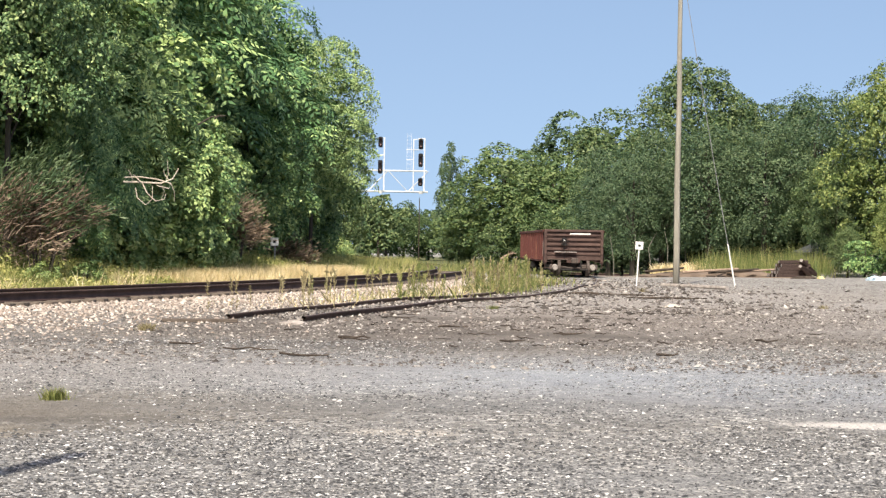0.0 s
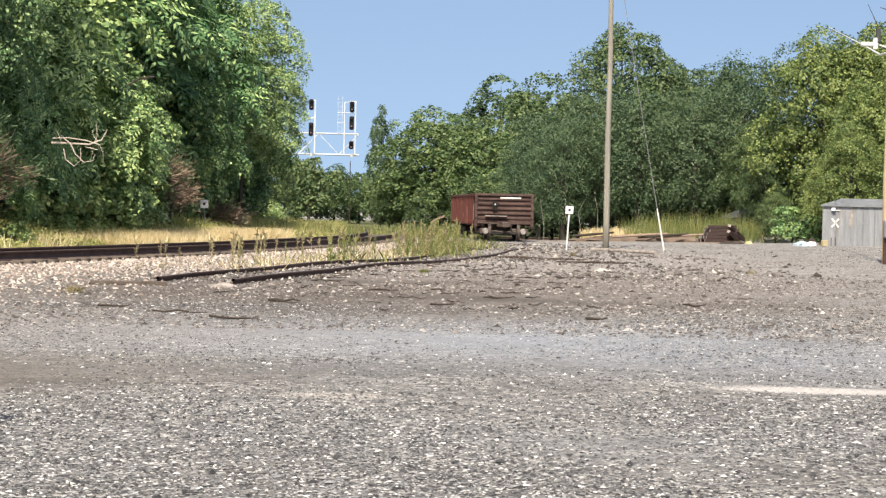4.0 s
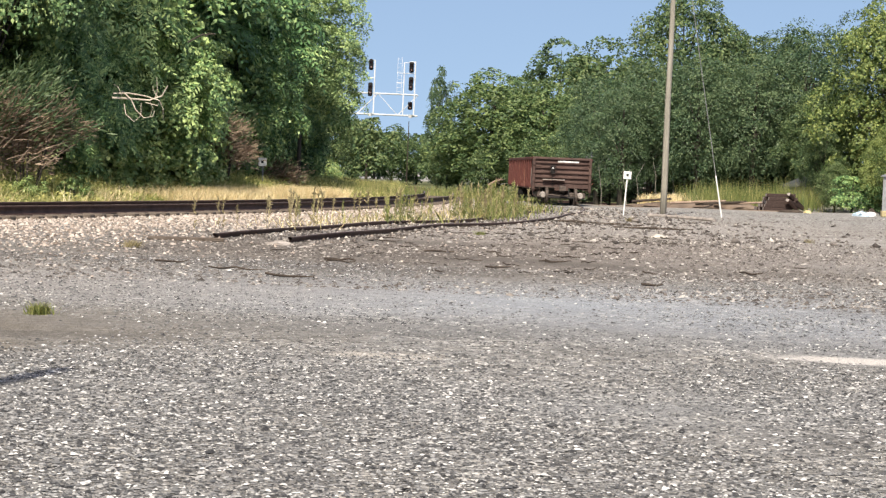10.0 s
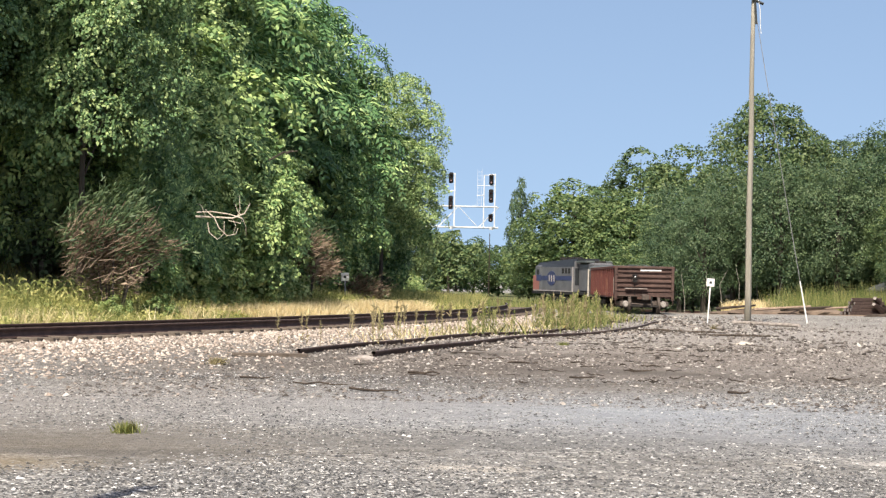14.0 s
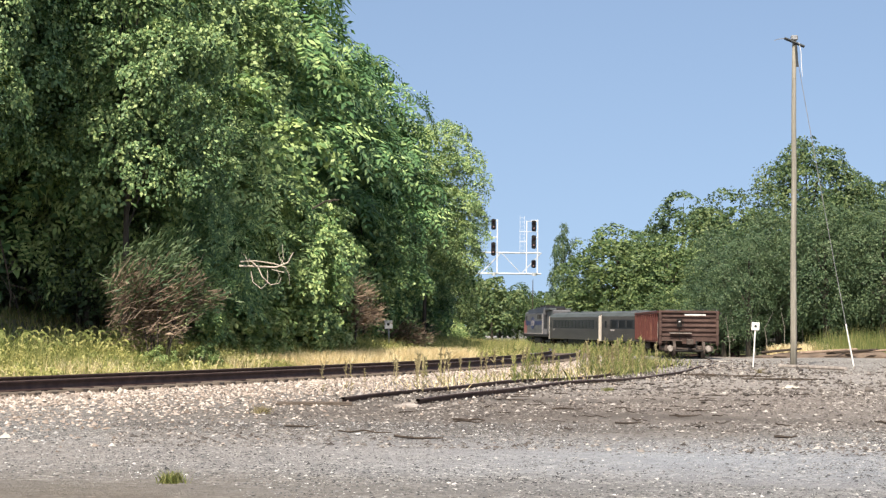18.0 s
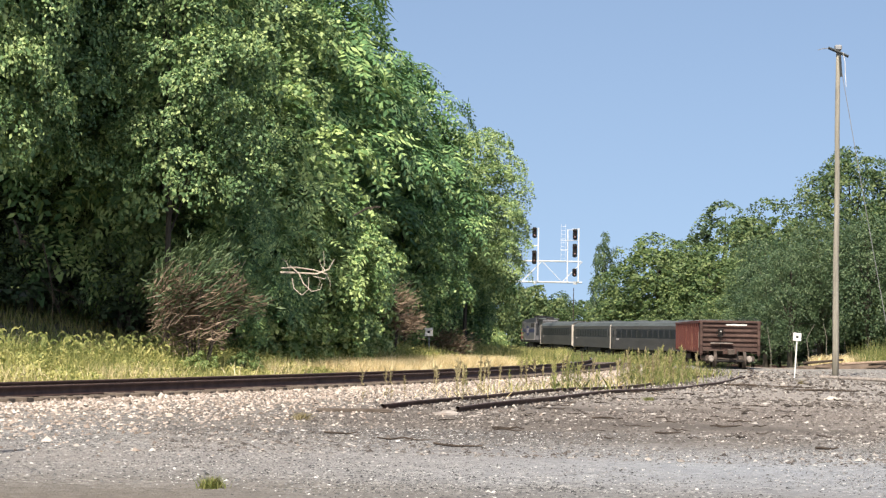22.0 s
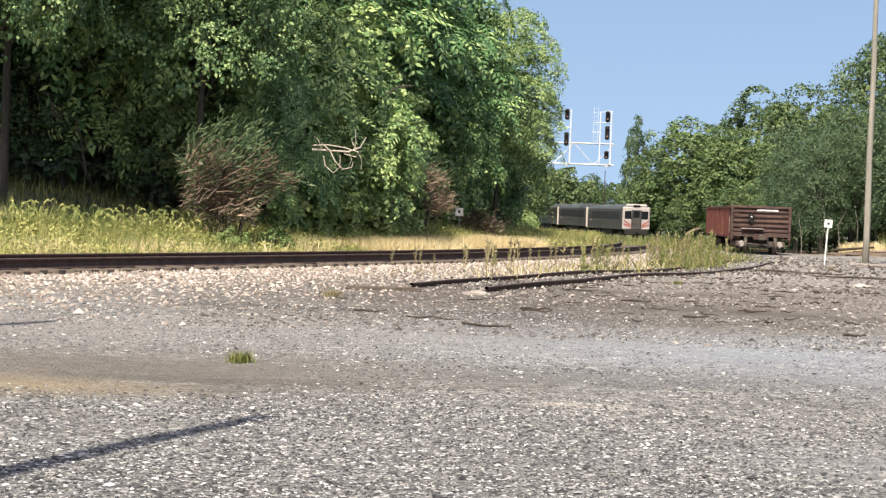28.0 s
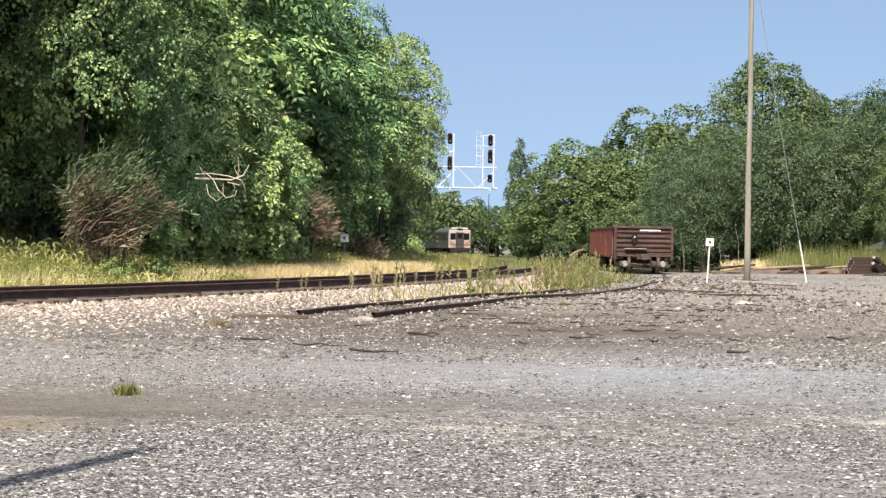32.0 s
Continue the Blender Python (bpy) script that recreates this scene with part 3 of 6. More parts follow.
tree_kind("far_a", 21, 5.0, 14, 0.6, 38, 1.5, 9, 46, 0.95, 0.33, LEAF_LIGHT, coarse=True)
tree_kind("far_b", 22, 4.8, 14, 0.5, 38, 1.5, 9, 46, 0.95, 0.33, LEAF_FAR, coarse=True)
tree_kind("far_c", 23, 4.2, 15, 2.5, 22, 1.2, 8, 44, 0.8, 0.36, LEAF_GREY, coarse=True)
tree_kind("far_w", 24, 5.2, 14, 0.3, 16, 1.9, 7, 36, 1.4, 0.7, LEAF_FAR, coarse=True)
tree_kind("mid_a", 31, 4.2, 13, 0.6, 40, 1.2, 10, 62, 0.72, 0.205, LEAF_SUNNY, coarse=True)
tree_kind("mid_b", 32, 4.4, 14, 0.8, 40, 1.3, 10, 62, 0.8, 0.215, LEAF_FAR, coarse=True)
tree_kind("mid_c", 33, 3.6, 12, 1.4, 40, 1.05, 8, 60, 0.85, 0.19, LEAF_GREY, slim=0.28, coarse=True)

rnd = random.Random(5)
WALL = "dense wild trees beside the main line"
for kind, x, y, tall, wide in [
    ("near_h", -21.5, 47.0, 18, 1.1), ("near_h", -16.4, 46.2, 16.5, 1.0), ("near_h", -15.9, 43.0, 15.5, 0.82), ("near_h", -11.9, 49.2, 14.5, 0.9), ("near_a", -20, 54, 20, 1.1), ("near_b", -17, 55, 19, 1.1), ("near_c", -13.8, 53, 12.5, 1), ("near_a", -13.2, 59, 17.5, 1.1), ("near_b", -12.6, 65, 17, 1.1),
    ("near_b", -10.6, 70.5, 15.0, 1.1), ("near_b", -8.7, 76, 13.0, 1.1), ("near_b", -17, 66, 20, 1.2), ("near_b", -12.5, 82, 15, 1.2), ("near_h", -6.0, 82, 11.0, 1.12),
    ("near_a", -6.9, 87, 9.5, 1.0), ("near_a", -9.4, 68, 7, 1.0), ("near_a", -10.2, 83, 7.5, 0.9),
]:
    tree(kind, x, y, tall, rnd.uniform(0, 360), "tall leafy tree in the dense wood by the track", WALL, wide)
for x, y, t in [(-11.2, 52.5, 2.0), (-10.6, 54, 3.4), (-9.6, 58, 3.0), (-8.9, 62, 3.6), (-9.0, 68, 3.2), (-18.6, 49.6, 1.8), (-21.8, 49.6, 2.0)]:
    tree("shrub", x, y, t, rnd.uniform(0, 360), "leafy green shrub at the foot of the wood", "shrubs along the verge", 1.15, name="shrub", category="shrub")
for kind, x, y, t, w in (("front", -12.4, 54.5, 6.6, 1.0), ("front_frond", -10.7, 52.4, 6.0, 0.9), ("front", -8.7, 57.8, 6.4, 1.0), ("front_frond", -10.4, 56.5, 8.4, 1.1), ("front_frond", -10.2, 65.5, 7.0, 1.0), ("front", -7.7, 71.5, 6.4, 1.0), ("front_frond", -14.6, 54.5, 10, 1.0),
                         ("front", -12.2, 57.5, 10.5, 1.1), ("front", -7.2, 88.5, 8.0, 1.0)):
    tree(kind, x, y, t, rnd.uniform(0, 360), "smaller leafy tree in front of the tall wood", WALL, w)
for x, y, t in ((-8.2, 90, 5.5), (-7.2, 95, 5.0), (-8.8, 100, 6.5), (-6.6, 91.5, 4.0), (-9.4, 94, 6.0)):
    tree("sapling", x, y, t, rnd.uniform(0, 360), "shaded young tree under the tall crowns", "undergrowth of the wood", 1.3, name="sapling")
for x, y, t in ((-6.4, 95, 1.2), (-6.2, 100, 1.3), (-5.9, 106, 1.2), (-6.6, 112, 1.6), (-7.2, 119, 2.0), (-8.0, 126, 2.4), (-8.8, 134, 2.8), (-5.6, 90, 1.0)):
    tree("pale_shrub", x, y, t, rnd.uniform(0, 360), "leafy green shrub beside the receding line", "shrubs beside the receding line", 1.3, name="shrub", category="shrub")
for kind, x, y, t, w in (("far_b", -10, 120, 9, 1), ("far_b", -13, 135, 12, 1), ("far_b", -9.5, 105, 6.5, 1), ("far_w", -16, 110, 12, 1), ("far_b", -9.5, 150, 9, 1)):
    tree(kind, x, y, t, rnd.uniform(0, 360), "green tree beside the receding line", "trees beside the receding line", w)
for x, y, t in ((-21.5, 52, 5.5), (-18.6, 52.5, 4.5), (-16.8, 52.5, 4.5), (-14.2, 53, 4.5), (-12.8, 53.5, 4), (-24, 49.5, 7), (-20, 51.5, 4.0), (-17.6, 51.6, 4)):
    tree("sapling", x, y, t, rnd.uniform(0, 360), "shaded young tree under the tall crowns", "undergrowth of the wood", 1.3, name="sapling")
for x, y, t in ((-10.2, 46.0, 0.8), (-9.3, 47.4, 0.9)):
    tree("pale_shrub", x, y, t, rnd.uniform(0, 360), "low pale-green shrub in front of the wood", "shrubs along the verge", 1.1, name="shrub", category="shrub")
for i in range(30):
    y = 51 + 18 * i / 29
    k = int(np.argmin(np.abs(MAIN[:, 1] - y)))
    x = float(MAIN[k, 0]) - 6.2 - rnd.uniform(-0.4, 0.8)
    if abs(x / y + 6.48 / 70) < 0.042:
        continue
    tree("pale_shrub", x, y, rnd.uniform(2.2, 3.6), rnd.uniform(0, 360), "tall pale-green shrub in front of the wood", "shrubs along the verge", rnd.uniform(0.7, 1.0), name="shrub", category="shrub")
for i in range(44):
    y = 53 + 17 * (i / 43) ** 1.1
    k = int(np.argmin(np.abs(MAIN[:, 1] - y)))
    x = float(MAIN[k, 0]) - 4.9 - rnd.uniform(-0.5, 1.3)
    if abs(x / y + 6.48 / 70) < 0.036 and y < 71:
        continue
    tree("pale_shrub", x, y, rnd.uniform(1.0, 2.5), rnd.uniform(0, 360), "low pale-green shrub in front of the wood", "shrubs along the verge", rnd.uniform(0.9, 1.3), name="shrub", category="shrub")
# behind the branch line
for kind, x, y, tall, wide in [
    ("far_w", -15, 262, 12, 1.1), ("far_w", -10, 280, 11, 1.2), ("far_a", -6.5, 300, 10, 1.3), ("far_w", -2.5, 310, 9.5, 1.4), ("far_w", -24, 255, 14, 1.2), ("far_w", -12, 292, 11, 1), ("far_w", 1.5, 300, 9.5, 1.3), ("far_a", 3.6, 236, 10.5, 1.0),
    ("far_a", 7.4, 222, 15.5, 1.5), ("far_a", 12.8, 214, 14.0, 1.4), ("far_b", 2.0, 228, 7.0, 1.2), ("far_c", 16.3, 236, 20.6, 1.3), ("far_b", 21, 226, 19.8, 1.25), ("far_b", 11, 232, 15, 1.2),
    ("far_b", 19, 200, 12.5, 1.3), ("far_a", 26, 196, 15.5, 1.2), ("far_b", 6.5, 216, 6.0, 1.4), ("far_b", 11.5, 205, 6.5, 1.4), ("far_b", 16.5, 195, 7.5, 1.4), ("far_b", 31, 186, 16, 1.2)]:
    tree(kind, x, y, tall, rnd.uniform(0, 360), "broad green tree beyond the branch line", "trees beyond the branch line", wide)
tree("far_c", 0.75, 238, 16.4, 40, "thin dark conifer-like tree rising above the others", "trees beyond the branch line", 0.5)
for kind, x, y, tall, wide in [
    ("mid_c", 13.2, 126, 9.5, 1), ("mid_c", 15.6, 129, 11.5, 1), ("mid_c", 18.2, 124, 11, 1.1), ("mid_b", 18.3, 133, 17.0, 1.0), ("mid_c", 21.5, 121, 10.5, 1.1), ("mid_b", 22.2, 134, 14.4, 1), ("mid_c", 25.4, 124, 13.0, 1.1),
    ("mid_b", 26.3, 133, 14.2, 1.0), ("mid_c", 29.5, 118, 13.6, 1.1), ("mid_a", 31.0, 110, 13.6, 1), ("mid_b", 34, 120, 14.6, 1.1), ("mid_a", 28.8, 105, 10.2, 1), ("mid_a", 33.5, 106, 13, 1.1), ("mid_a", 38, 108, 15, 1.1), ("mid_b", 30, 100, 6.5, 1.1),
    ("mid_c", 12.3, 134, 10.5, 1), ("mid_b", 43, 112, 16, 1.2), ("mid_a", 26.6, 100, 7.0, 1.0), ("mid_b", 35, 100, 9, 1.1), ("mid_b", 25.0, 118, 7.5, 1.1), ("mid_a", 27.6, 111, 13.4, 1.0), ("mid_a", 30.2, 104, 11, 0.9), ("mid_b", 24.2, 108, 3.2, 1.2), ("mid_a", 26.0, 103, 5.4, 0.9), ("mid_b", 24.6, 113, 6, 1.0)]:
    tree(kind, x, y, tall, rnd.uniform(0, 360), "leafy tree at the edge of the gravel yard", "trees round the yard", wide)
for i in range(26):
    a = radians(-34 + i * 2.3)
    d = rnd.uniform(330, 400) if i > 10 else rnd.uniform(150, 330)
    tree("far_w", d * math.sin(a), d * math.cos(a), rnd.uniform(9, 12) if i > 10 else rnd.uniform(13, 17), rnd.uniform(0, 360), "distant green tree in the far woods", "far woods", 1.6)
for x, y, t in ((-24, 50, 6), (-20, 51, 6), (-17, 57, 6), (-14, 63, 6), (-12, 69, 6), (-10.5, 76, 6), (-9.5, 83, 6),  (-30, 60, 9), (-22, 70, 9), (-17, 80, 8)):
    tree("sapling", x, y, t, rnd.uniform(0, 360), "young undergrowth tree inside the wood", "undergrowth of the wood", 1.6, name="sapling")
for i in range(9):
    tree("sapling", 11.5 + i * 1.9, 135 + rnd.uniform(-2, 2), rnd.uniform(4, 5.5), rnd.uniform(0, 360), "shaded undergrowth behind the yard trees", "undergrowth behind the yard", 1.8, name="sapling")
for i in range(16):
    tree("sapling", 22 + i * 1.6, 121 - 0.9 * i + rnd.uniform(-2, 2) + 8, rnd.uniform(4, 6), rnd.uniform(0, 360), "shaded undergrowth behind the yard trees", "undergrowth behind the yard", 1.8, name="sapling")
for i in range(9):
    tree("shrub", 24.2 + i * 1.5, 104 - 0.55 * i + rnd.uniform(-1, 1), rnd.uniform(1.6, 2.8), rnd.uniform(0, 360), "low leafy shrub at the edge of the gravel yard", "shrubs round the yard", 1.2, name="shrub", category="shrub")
for i in range(6):
    x = 11.9 + i * 1.2 + rnd.uniform(-0.3, 0.3)
    b_ = thing("bare_trunk", pose(x, 122 + rnd.uniform(-2, 3), height(x, 122), rnd.uniform(-4, 4), rnd.uniform(-6, 6), 0), "slim pale bare trunk in the wood's shade", "trunk", "pale trunks at the yard's edge")
    bm = bmesh.new()
    tube_path(bm, [(0, 0, -0.4), (rnd.uniform(-0.1, 0.1), 0, 0.9), (rnd.uniform(-0.2, 0.2), 0, 1.8), (rnd.uniform(-0.4, 0.4), 0, 2.8)], [0.024, 0.02, 0.016, 0.01], 6)
    part("stem", bm, POLE_WOOD, b_)


# ---- more materials ----
RUST = worn("rust_brown_paint", (0.05, 0.029, 0.025), (0.105, 0.064, 0.053), 1.6, 0.8, 0.0, 26.0, 0.25, stain=(0.055, 0.037, 0.031))
RED = worn("oxide_red_paint", (0.078, 0.025, 0.022), (0.115, 0.037, 0.030), 1.0, 0.75, 0.0, 30.0, 0.15, stain=(0.16, 0.07, 0.05))
TRUCK = worn("rusty_truck_iron", (0.048, 0.039, 0.035), (0.12, 0.094, 0.08), 4.0, 0.75, 0.1, 30.0, 0.2)
BLACK = worn("grimy_black_iron", (0.013, 0.012, 0.012), (0.036, 0.032, 0.03), 4.0, 0.7, 0.3, 30.0, 0.2)
WHITE = worn("dull_white_paint", (0.55, 0.55, 0.53), (0.75, 0.75, 0.73), 3.0, 0.7, 0.0, 30.0, 0.05)
DARK = worn("dark_marking", (0.03, 0.035, 0.035), (0.07, 0.075, 0.075), 4.0, 0.8)
GALV = worn("weathered_galvanised_sheet", (0.20, 0.21, 0.22), (0.32, 0.33, 0.345), 1.2, 0.6, 0.35, 20.0, 0.1, stain=(0.22, 0.2, 0.18), stretch=(3, 3, 0.4))
GALV_DARK = worn("dull_grey_sheet", (0.15, 0.16, 0.165), (0.24, 0.25, 0.26), 1.5, 0.65, 0.3, 20.0, 0.1)
ALU = worn("white_signal_steel", (0.62, 0.64, 0.66), (0.8, 0.82, 0.84), 2.0, 0.45, 0.2, 20.0, 0.03)
BROWN_TIES = worn("creosoted_old_ties", (0.028, 0.018, 0.016), (0.075, 0.05, 0.043), 3.0, 0.85, 0.0, 30.0, 0.4, stretch=(5, 1, 5))
TIE_END = worn("grey_tie_ends", (0.16, 0.14, 0.125), (0.40, 0.36, 0.33), 6.0, 0.9, 0.0, 30.0, 0.2)
CONCRETE = worn("pale_concrete", (0.40, 0.36, 0.31), (0.58, 0.54, 0.48), 3.0, 0.9, 0.0, 25.0, 0.3, stain=(0.3, 0.26, 0.22))
TARP = worn("pale_blue_tarpaulin", (0.30, 0.42, 0.52), (0.55, 0.66, 0.74), 3.0, 0.5)
YELLOW = worn("faded_yellow_plastic", (0.5, 0.4, 0.18), (0.66, 0.56, 0.3), 4.0, 0.6)
DIRT = worn("reddish_brown_earth", (0.09, 0.066, 0.05), (0.20, 0.15, 0.115), 0.9, 0.95, 0.0, 14.0, 0.6)
STICK = worn("dark_dead_wood", (0.025, 0.02, 0.016), (0.08, 0.06, 0.046), 5.0, 0.9, 0.0, 30.0, 0.3)
PALE_WOOD = worn("bleached_dead_wood", (0.33, 0.28, 0.22), (0.54, 0.48, 0.40), 3.0, 0.85, 0.0, 25.0, 0.2)
TWIG = worn("dry_brown_twigs", (0.20, 0.14, 0.105), (0.38, 0.29, 0.22), 5.0, 0.9)
WIRE = worn("grey_steel_wire", (0.22, 0.22, 0.22), (0.36, 0.36, 0.36), 5.0, 0.5, 0.5)
YELLOW_BUCKET = worn("dull_tan_plastic", (0.35, 0.29, 0.16), (0.48, 0.41, 0.24), 4.0, 0.6)
LENS = worn("dark_red_lens", (0.05, 0.006, 0.006), (0.09, 0.01, 0.01), 5.0, 0.2)
LIT, ln, ll, lb = shader("pale_red_lamp", 0.4)
lb.inputs["Base Color"].default_value = (0.55, 0.35, 0.33, 1)
lb.inputs["Emission Color"].default_value = (1.0, 0.5, 0.42, 1)
lb.inputs["Emission Strength"].default_value = 0.12


# ---- gondola wagon on the siding ----
def gondola():
    g = thing("gondola_wagon", pose(6.42, 88.8, height(6.57, 88.8) + 0.06, 0, 0, 1.7), "rust-brown ribbed steel gondola wagon parked on the siding", "railway wagon")
    L, W = 15.8, 1.46
    # near end wall: pressed horizontal ribs
    bm = bmesh.new()
    box(bm, -W + 0.1, 0.10, 0.98, W - 0.1, 0.16, 2.2)
    end = part("end_wall", bm, RUST, g, "ribbed rust-brown end wall")
    for i in range(5):
        bm = bmesh.new()
        z = 1.08 + i * 0.235
        vs = box(bm, -W + 0.12, 0.02, z - 0.085, W - 0.12, 0.11, z + 0.085)
        for v in vs:
            if v.co.y < 0.05:
                v.co.z = z + (v.co.z - z) * 0.35
        part("rib", bm, RUST, end)
    bm = bmesh.new()
    box(bm, -0.02, 0.0, 0.0, 1.0, 0.02, 0.075)
    for i in range(9):
        box(bm, 0.02 + i * 0.105, -0.008, 0.012, 0.02 + i * 0.105 + (0.05 if i % 3 == 1 else 0.085), 0.001, 0.06)
    o = part("lettering_bar", bm, WHITE, end, "worn white stencil bar")
    o.location = (-0.18, 0.012, 2.055)
    bm = bmesh.new()
    box(bm, -W, -0.02, 2.18, W, 0.22, 2.3, 0.02)
    part("end_top_rail", bm, RUST, g)
    for x in (-W, W - 0.14):
        bm = bmesh.new()
        box(bm, x, -0.03, 0.62, x + 0.14, 0.22, 2.26, 0.015)
        part("corner_post", bm, RUST, g)
    bm = bmesh.new()
    box(bm, -W, 0.0, 0.8, W, 0.25, 1.0, 0.015)
    part("end_sill", bm, RUST, g)
    bm = bmesh.new()
    box(bm, -W + 0.1, L - 0.16, 0.98, W - 0.1, L - 0.1, 2.2)
    part("far_end_wall", bm, RUST, g)
    for sx in (-1, 1):
        bm = bmesh.new()
        box(bm, sx * (W - 0.07) - 0.03, 0.2, 0.95, sx * (W - 0.07) + 0.03, L - 0.1, 2.2)
        box(bm, sx * (W - 0.02) - 0.07, 0.2, 2.16, sx * (W - 0.02) + 0.07, L, 2.28, 0.015)
        side = part("side_wall", bm, RED, g, "oxide-red side wall")
        for i in range(13):
            y = 0.75 + i * (L - 1.4) / 12
            bm = bmesh.new()
            x0 = sx * (W - 0.03)
            box(bm, min(x0, x0 + sx * 0.1), y - 0.06, 0.78, max(x0, x0 + sx * 0.1), y + 0.06, 2.15, 0.02)
            part("side_post", bm, RED, side)
        bm = bmesh.new()
        box(bm, sx * (W - 0.06) - 0.06, 0.1, 0.72, sx * (W - 0.06) + 0.06, L - 0.1, 0.95, 0.015)
        part("side_sill", bm, RED, g)
    bm = bmesh.new()
    box(bm, -W + 0.1, 0.15, 0.9, W - 0.1, L - 0.15, 0.98)
    part("floor", bm, BLACK, g)
    bm = bmesh.new()
    box(bm, -0.17, 0.1, 0.62, 0.17, L - 0.1, 0.9)
    part("centre_sill", bm, BLACK, g)
    # coupler, brake gear, steps
    bm = bmesh.new()
    box(bm, -0.09, -0.45, 0.7, 0.09, 0.1, 0.86, 0.02)
    box(bm, -0.16, -0.62, 0.64, 0.12, -0.42, 0.92, 0.03)
    box(bm, 0.06, -0.74, 0.66, 0.16, -0.58, 0.9, 0.02)
    cp = part("coupler", bm, TRUCK, g, "rusty knuckle coupler")
    bm = bmesh.new()
    rod(bm, (0.34, -0.1, 0.82), (0.36, -0.25, 0.36), 0.035, 0.03, 6)
    part("air_hose", bm, BLACK, cp)
    bm = bmesh.new()
    tube_path(bm, [(-1.3, -0.12, 0.95), (-1.25, -0.16, 0.84), (-0.3, -0.2, 0.82), (-0.12, -0.4, 0.95)], [0.016] * 4, 5)
    part("cut_lever", bm, TRUCK, g)
    for x in (-W + 0.05, W - 0.4):
        bm = bmesh.new()
        tube_path(bm, [(x, -0.02, 0.8), (x, -0.02, 0.42), (x + 0.34, -0.02, 0.42), (x + 0.34, -0.02, 0.8)], [0.018] * 4, 5)
        part("sill_step", bm, RUST, g)
    bm = bmesh.new()
    rod(bm, (0.3, 0.3, 0.52), (0.75, 0.3, 0.52), 0.13, 0.13, 12)
    part("brake_cylinder", bm, TRUCK, g)
    bm = bmesh.new()
    box(bm, -0.34, -0.02, 0.66, 0.34, 0.12, 1.0, 0.02)
    part("striker_plate", bm, RUST, g)
    bm = bmesh.new()
    box(bm, -0.58, -0.14, 1.5, -0.36, 0.05, 1.88, 0.04)
    bk = part("brake_housing", bm, BLACK, g, "black hand-brake housing")
    bm = bmesh.new()
    tube_path(bm, [(-0.47 + 0.2 * math.cos(a), -0.18, 1.7 + 0.2 * math.sin(a)) for a in [k * math.pi / 8 for k in range(17)]], [0.014] * 17, 5)
    for a in range(3):
        rod(bm, (-0.47, -0.18, 1.7), (-0.47 + 0.2 * math.cos(a * 2.1), -0.18, 1.7 + 0.2 * math.sin(a * 2.1)), 0.012, 0.012, 5)
    part("brake_wheel", bm, BLACK, bk)
    bm = bmesh.new()
    rod(bm, (-0.47, -0.08, 1.5), (-0.47, -0.08, 0.85), 0.015, 0.015, 5)
    part("brake_chain", bm, BLACK, bk)
    bm = bmesh.new()
    box(bm, -0.53, -0.15, 1.74, -0.43, -0.142, 1.8)
    part("brake_spot", bm, WHITE, bk, "pale spot on the brake housing")
    bm = bmesh.new()
    box(bm, -0.95, -0.22, 1.18, 0.12, 0.02, 1.22)
    part("brake_step", bm, TIE_END, g, "grey crosswise step")
    for x in (-W + 0.02, W - 0.38):
        for i in range(4):
            bm = bmesh.new()
            z = 0.72 + i * 0.4
            rod(bm, (x, -0.07, z), (x + 0.36, -0.07, z), 0.012, 0.012, 5)
            rod(bm, (x, -0.07, z), (x, 0.02, z), 0.012, 0.012, 5)
            rod(bm, (x + 0.36, -0.07, z), (x + 0.36, 0.02, z), 0.012, 0.012, 5)
            part("grab_iron", bm, RUST, g)
    bm = bmesh.new()
    box(bm, -W - 0.006, 0.62, 0.95, -W + 0.01, 0.8, 1.75)
    part("placard", bm, TIE_END, g, "pale weathered placard strip")
    # trucks
    for y in (1.05, L - 1.05):
        tk = part("truck", (lambda b: (box(b, -1.1, -0.2, 0.26, 1.1, 0.2, 0.66, 0.03), b)[1])(bmesh.new()), TRUCK, g, "grimy cast-steel truck")
        tk.location = (0, y, 0)
        for sx in (-1, 1):
            bm = bmesh.new()
            vs = box(bm, sx * 1.08 - 0.1, -1.2, 0.32, sx * 1.08 + 0.1, 1.2, 0.7, 0.03)
            for v in vs:
                if abs(v.co.y) > 0.9 and v.co.z > 0.5:
                    v.co.z -= 0.12
            box(bm, sx * 0.98 - 0.06, -0.3, 0.18, sx * 0.98 + 0.06, 0.3, 0.4, 0.03)
            part("side_frame", bm, TRUCK, tk)
        bm = bmesh.new()
        box(bm, -0.7, -1.38, 0.3, 0.7, -1.32, 0.38, 0.02)
        part("brake_beam", bm, BLACK, tk)
        for yy in (-0.84, 0.84):
            bm = bmesh.new()
            rod(bm, (-0.8, yy, 0.42), (0.8, yy, 0.42), 0.07, 0.07, 10)
            for sx in (-1, 1):
                rod(bm, (sx * 0.72 - 0.06, yy, 0.42), (sx * 0.72 + 0.06, yy, 0.42), 0.42, 0.42, 24)
                rod(bm, (sx * 0.66 - 0.015, yy, 0.42), (sx * 0.66 + 0.015, yy, 0.42), 0.45, 0.45, 24)
            part("wheelset", bm, TRUCK, tk)
            for sx in (-1, 1):
                bm = bmesh.new()
                rod(bm, (sx * 0.9, yy, 0.42), (sx * 1.18, yy, 0.42), 0.12, 0.1, 10)
                part("bearing_cap", bm, TRUCK, tk)
                bm = bmesh.new()
